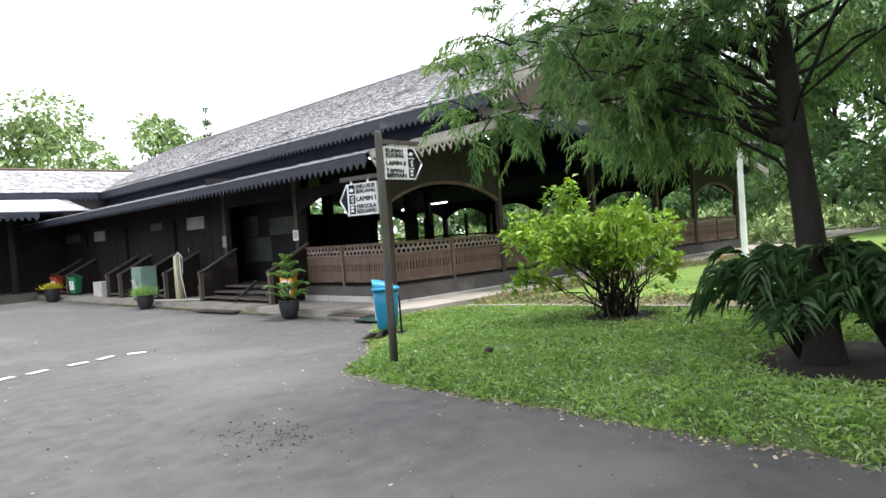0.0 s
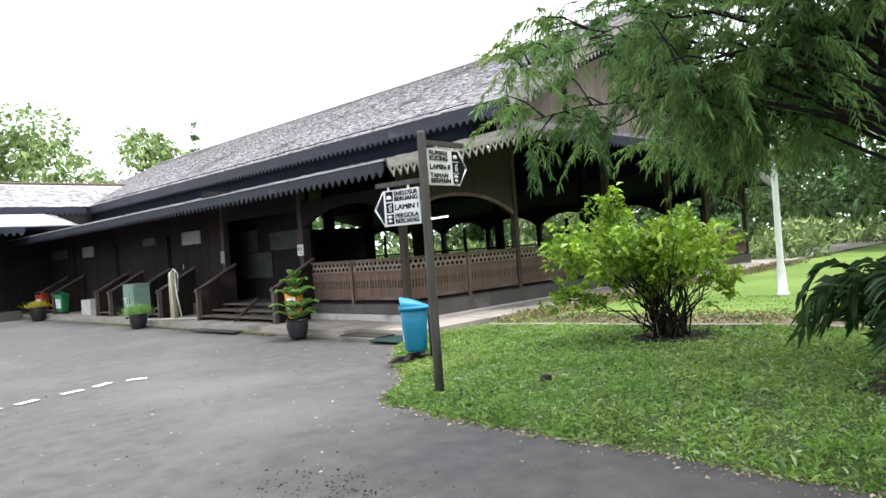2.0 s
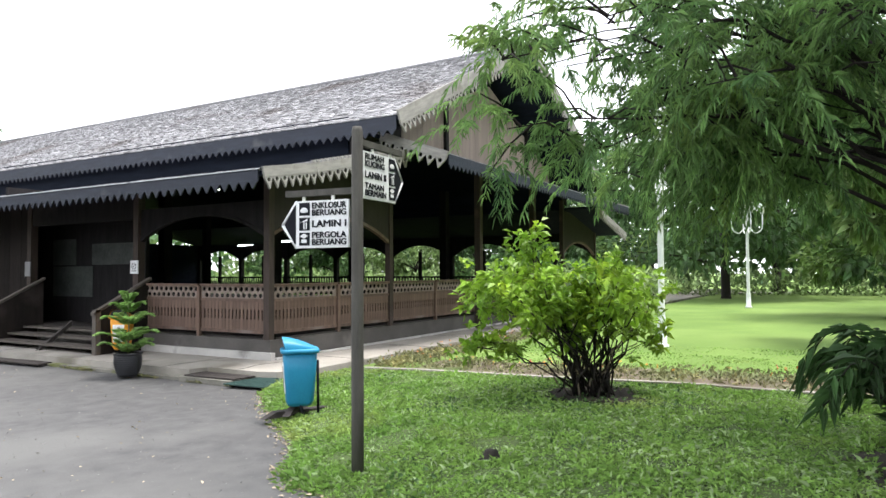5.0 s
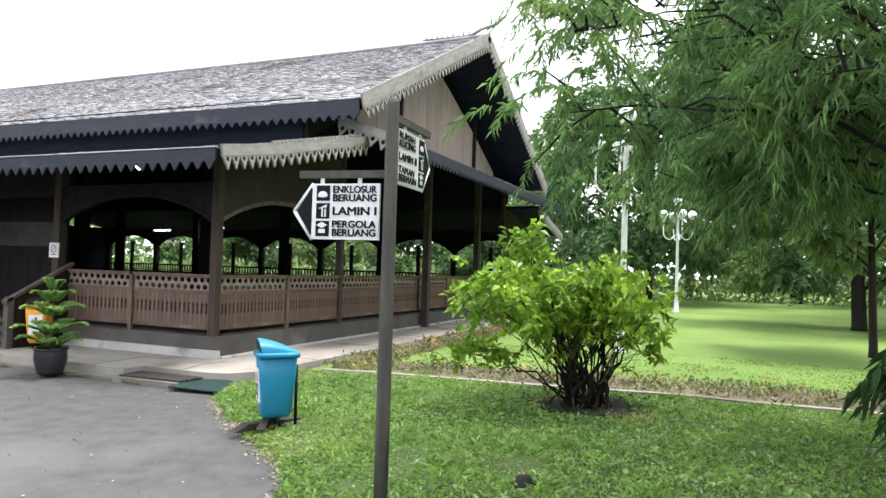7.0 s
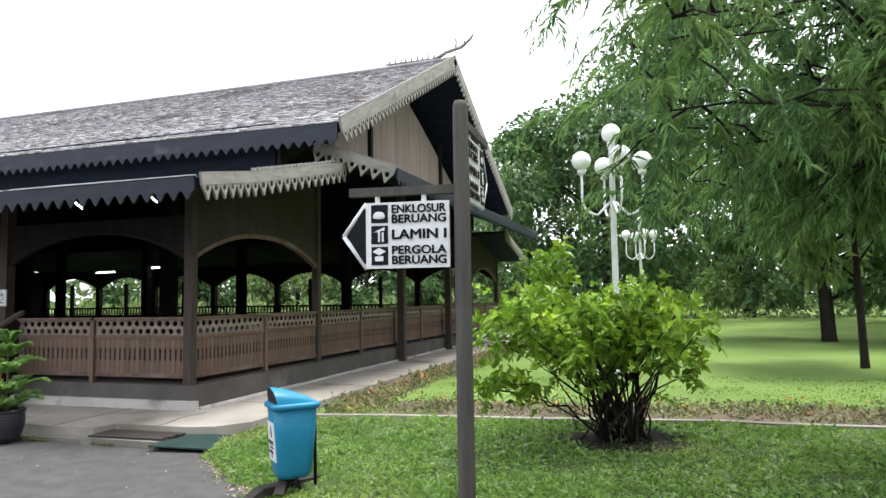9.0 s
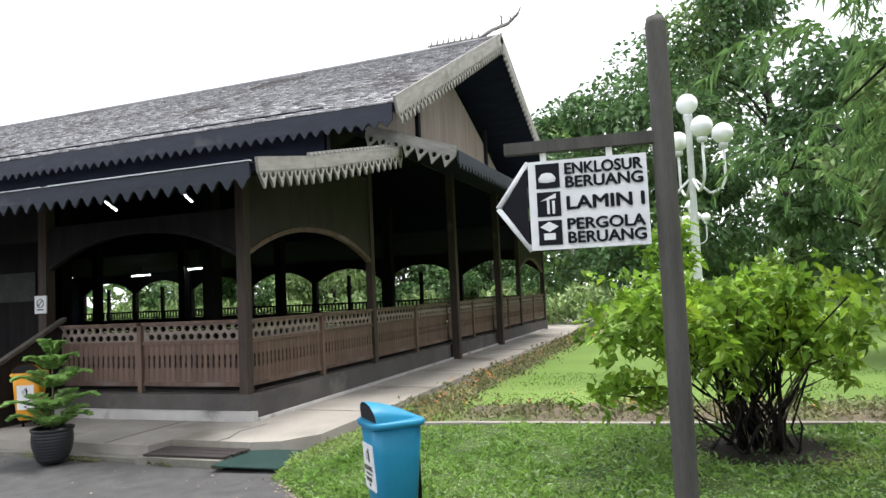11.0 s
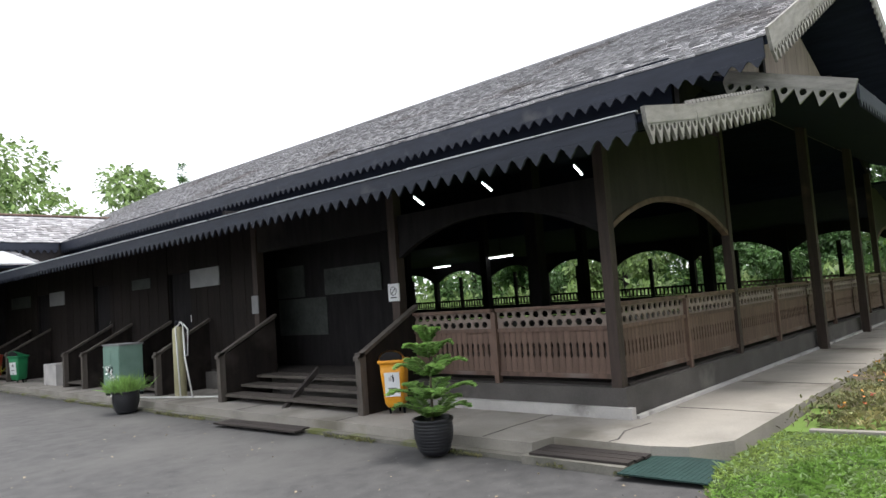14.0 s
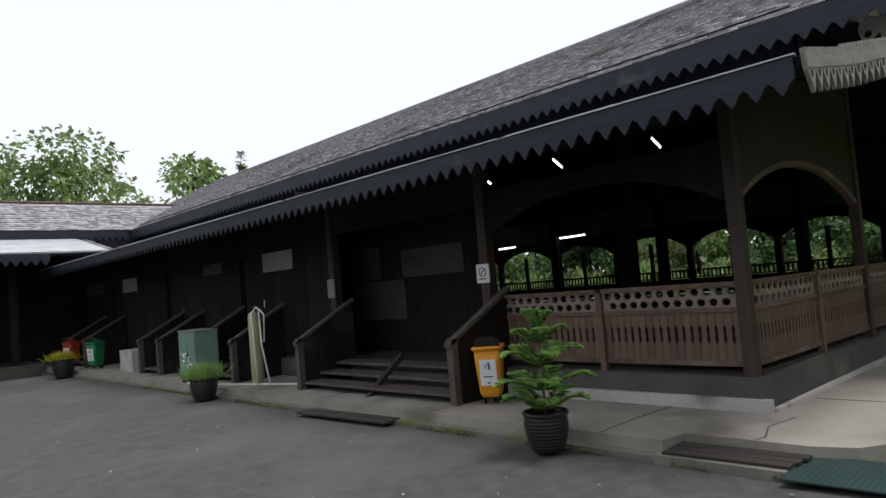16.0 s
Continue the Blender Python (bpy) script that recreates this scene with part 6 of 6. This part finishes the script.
def near_zone(rng, n):
    return rng.uniform(3.9, 9.4, n), rng.uniform(-1.0, 9.4, n)


def far_zone(rng, n):
    return 9.0 + 5 * rng.uniform(0, 1, n) ** 1.8, rng.uniform(-3.0, 8.4, n)


vv, ff = blades(150000, near_zone, 0.085, 0.0075, 31, 0.9)
soup("grass", vv, ff, GRASS, None, "short broad-bladed green grass of the lawn", "grass", "stuff")
vv, ff = blades(40000, far_zone, 0.04, 0.009, 32, 0.8)
soup("grass", vv, ff, GRASS, None, "short bright green grass of the further lawn", "grass", "stuff")
# coarse pale blades and tufts standing out of the near lawn
vv, ff = blades(16000, near_zone, 0.10, 0.0080, 35, 0.9)
soup("coarse_grass", vv, ff, PALEGRASS, None, "coarse pale glossy blades in the lawn", "grass", "stuff")
# broad-leaved weeds in patches of the lawn and round the bush
q = np.random.default_rng(36)
n = 6000
x, y = q.uniform(4.3, 9.3, n), q.uniform(0.0, 8.6, n)
patch = np.array([noise.noise((a * 0.9, b * 0.9, 21)) for a, b in zip(x, y)]) - 0.16
near_bush = 0.55 - np.hypot((x - 8.3) / 1.3, (y - 5.0) / 1.3) * 0.5
ex = np.interp(y, [p[1] for p in LAWN_EDGE], [p[0] for p in LAWN_EDGE])
keep = (np.maximum(patch, near_bush) > q.uniform(0, 0.25, n)) & (x > ex + 0.15)
x, y = x[keep], y[keep]
B = np.stack([x, y, np.array([lawn_z(a, b) for a, b in zip(x, y)]) + q.uniform(0.01, 0.06, len(x))], 1)
L = q.uniform(0.025, 0.06, len(x))
vv, ff = leaves(B, q.normal(0, 1.0, B.shape) + np.array((0, 0, 0.5)), L, L * 0.34, q, 0.25, 0.2)
soup("lawn_weeds", vv, ff, WEEDLEAF, None, "dark broad-leaved weeds in the lawn", "weeds", "stuff")
# dark ground patches that paint the shade at the tree's foot and under the bush
def shade_patch(name, cx, cy, rad, label):
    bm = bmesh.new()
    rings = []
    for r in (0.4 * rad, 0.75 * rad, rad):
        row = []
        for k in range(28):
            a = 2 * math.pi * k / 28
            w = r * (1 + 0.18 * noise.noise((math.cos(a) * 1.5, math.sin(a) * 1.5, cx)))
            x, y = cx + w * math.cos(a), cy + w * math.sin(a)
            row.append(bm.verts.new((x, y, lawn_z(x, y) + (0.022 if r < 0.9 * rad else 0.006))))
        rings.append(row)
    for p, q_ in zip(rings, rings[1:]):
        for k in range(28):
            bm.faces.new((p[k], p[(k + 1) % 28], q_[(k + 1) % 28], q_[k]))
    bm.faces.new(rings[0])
    setting(name, bm, SHADED_SOIL, label, "soil")


shade_patch("ground_shade_tree", 6.45, 1.55, 1.1, "dark soil standing in for shade round the tree's foot")
shade_patch("ground_shade_bush", 8.38, 5.05, 0.7, "dark soil standing in for shade under the bush")
# thatch and soil between the blades of the near lawn
rows_t = [-1.5 + 0.25 * k for k in range(44)]
cols_t = [0.06, 0.2, 0.45, 0.8, 1.2, 1.7, 2.3, 2.9, 3.5, 4.1, 4.7, 5.3]
v_t = [(min(9.40, edge_x(yy) + c), yy, lawn_z(min(9.40, edge_x(yy) + c), yy) + 0.008) for yy in rows_t for c in cols_t]
f_t = [(j * 12 + i, j * 12 + i + 1, j * 12 + 13 + i, j * 12 + 12 + i) for j in range(43) for i in range(11)]
soup("ground_thatch", v_t, f_t, SOIL, None, "dark thatch and soil under the lawn's blades", "soil", "structure", True)
# bare earth of the beds
def bed_strip(name, outline, label):
    bm = bmesh.new()
    top = [bm.verts.new((a, b, lawn_z(a, b) + 0.012)) for a, b in outline]
    k = len(top) // 2
    for i in range(k - 1):
        bm.faces.new((top[2 * i], top[2 * i + 1], top[2 * i + 3], top[2 * i + 2]))
    return setting(name, bm, EARTH, label, "flower bed")


bed_strip("ground_bed", [p for k in range(66) for p in ((9.5, -8 + 0.25 * k), (10.75 + 0.22 * noise.noise((0, k * 0.35, 6)), -8 + 0.25 * k))], "bare brown earth of the flower bed")
bed_strip("ground_bed_walkway", [p for k in range(60) for p in ((10.6 + 0.25 * k, 9.34), (10.6 + 0.25 * k, 8.62 + 0.15 * noise.noise((k * 0.4, 0, 8))))], "bare brown earth beside the walkway")
# flower beds: low mixed plants
q = np.random.default_rng(33)
n = 15000
xa, ya = q.uniform(9.55, 10.7, n // 2), q.uniform(-5, 9.0, n // 2)
xb, yb = q.uniform(9.6, 26, n // 2), 8.85 + q.normal(0, 0.24, n // 2)
x, y = np.concatenate([xa, xb]), np.concatenate([ya, yb])
z = np.array([lawn_z(a, b) for a, b in zip(x, y)])
clump = np.clip(np.array([0.5 + noise.noise((a * 1.7, b * 1.7, 9)) for a, b in zip(x, y)]), 0.1, 1.2)
B = np.stack([x, y, z + q.uniform(0, 0.14, n) * clump], 1)
L = q.uniform(0.05, 0.12, n) * (0.5 + 0.6 * clump)
vv, ff = leaves(B, q.normal(0, 0.7, (n, 3)) + np.array((0, 0, 0.8)), L, L * 0.2, q, 0.3, 0.2)
soup("bed_plants", vv, ff, BEDLEAF, None, "low mixed yellowish plants of the flower bed", "flower bed", "stuff")
pick_f = q.integers(0, n, 150)
Bf = B[pick_f] + np.array((0, 0, 0.10))
vv, ff = leaves(np.repeat(Bf, 4, 0), q.normal(0, 1, (600, 3)) + np.array((0, 0, 0.4)), np.full(600, 0.035), np.full(600, 0.012), q)
soup("bed_flowers", vv, ff, FLOWER, None, "small yellow and red flowers in the bed", "flowers", "stuff")
# dry leaves and crumbs along the lawn's edge and on the yard
n = 1500
y = q.uniform(-2, 9.2, n)
x = np.interp(y, [p[1] for p in LAWN_EDGE], [p[0] for p in LAWN_EDGE]) - np.abs(q.normal(0, 0.11, n)) + 0.07
x2, y2 = q.uniform(0, 7.5, 620), q.uniform(1, 18, 620)
x, y = np.concatenate([x, x2]), np.concatenate([y, y2])
B = np.stack([x, y, np.array([slope(a, b) for a, b in zip(x, y)]) + 0.012], 1)
D = q.normal(0, 1, B.shape) * np.array((1, 1, 0.15))
L = q.uniform(0.015, 0.045, len(B))
vv, ff = leaves(B, D, L, L * 0.28, q, 0.3, 0.0)
soup("leaf_litter", vv, ff, LITTER, None, "dry leaf crumbs scattered on the asphalt", "leaf litter", "stuff")

# moss and weeds in the gap between yard and walkway
n = 6000
x, y = 7.55 + np.abs(q.normal(0, 0.06, n)), 9.9 + 13 * q.uniform(0, 1, n) ** 1.4
keep = np.array([noise.noise((0, b * 1.3, 4)) for b in y]) > -0.05
B = np.stack([x, y, q.uniform(0, 0.02, n)], 1)[keep]
L = q.uniform(0.02, 0.06, len(B))
vv, ff = leaves(B, q.normal(0, 0.6, B.shape) + np.array((0, 0, 0.7)), L, L * 0.16, q, 0.3, 0.2)
soup("weeds", vv, ff, BEDLEAF, None, "low moss and weeds along the drain edge", "weeds", "stuff")

# loose chips of stone on the asphalt
n = 9000
x, y = q.uniform(-1.5, 7.5, n), 0.5 + 14 * q.uniform(0, 1, n) ** 1.2
ex = np.interp(y, [p[1] for p in LAWN_EDGE], [p[0] for p in LAWN_EDGE])
x, y = x[x < ex], y[x < ex]
B = np.stack([x, y, np.array([slope(a, b) for a, b in zip(x, y)]) + 0.007], 1)
L = q.uniform(0.005, 0.016, len(B))
vv, ff = leaves(B, q.normal(0, 1, B.shape) * np.array((1, 1, 0.1)), L, L * 0.4, q, 0.5, 0.0)
soup("stone_chips", vv, ff, CHIP, None, "loose stone chips on the asphalt", "gravel", "stuff")
# matted dark litter patch on the yard
n = 260
x, y = 2.55 + q.normal(0, 0.20, n), 4.40 + q.normal(0, 0.28, n)
B = np.stack([x, y, np.array([slope(a, b) for a, b in zip(x, y)]) + 0.008 + q.uniform(0, 0.012, n)], 1)
L = q.uniform(0.012, 0.035, n)
vv, ff = leaves(B, q.normal(0, 1, B.shape) * np.array((1, 1, 0.2)), L, L * 0.22, q, 0.3, 0.0)
soup("litter_patch", vv, ff, BARK, None, "matted dark moss and litter on the asphalt", "leaf litter", "stuff")

# ---- nearest shingles, one by one ----
SH_ALL = [tuple(f) for f in SH_F.tolist()] + [tuple(f) for f in SH_S.tolist()]
for v6 in NEAR_SHINGLES:
    me = bpy.data.meshes.new("shingle")
    me.from_pydata(v6.tolist(), [], SH_ALL)
    me.materials.append(SHINGLE_P)
    piece("shingle", me, roof_main, Matrix.Identity(4))
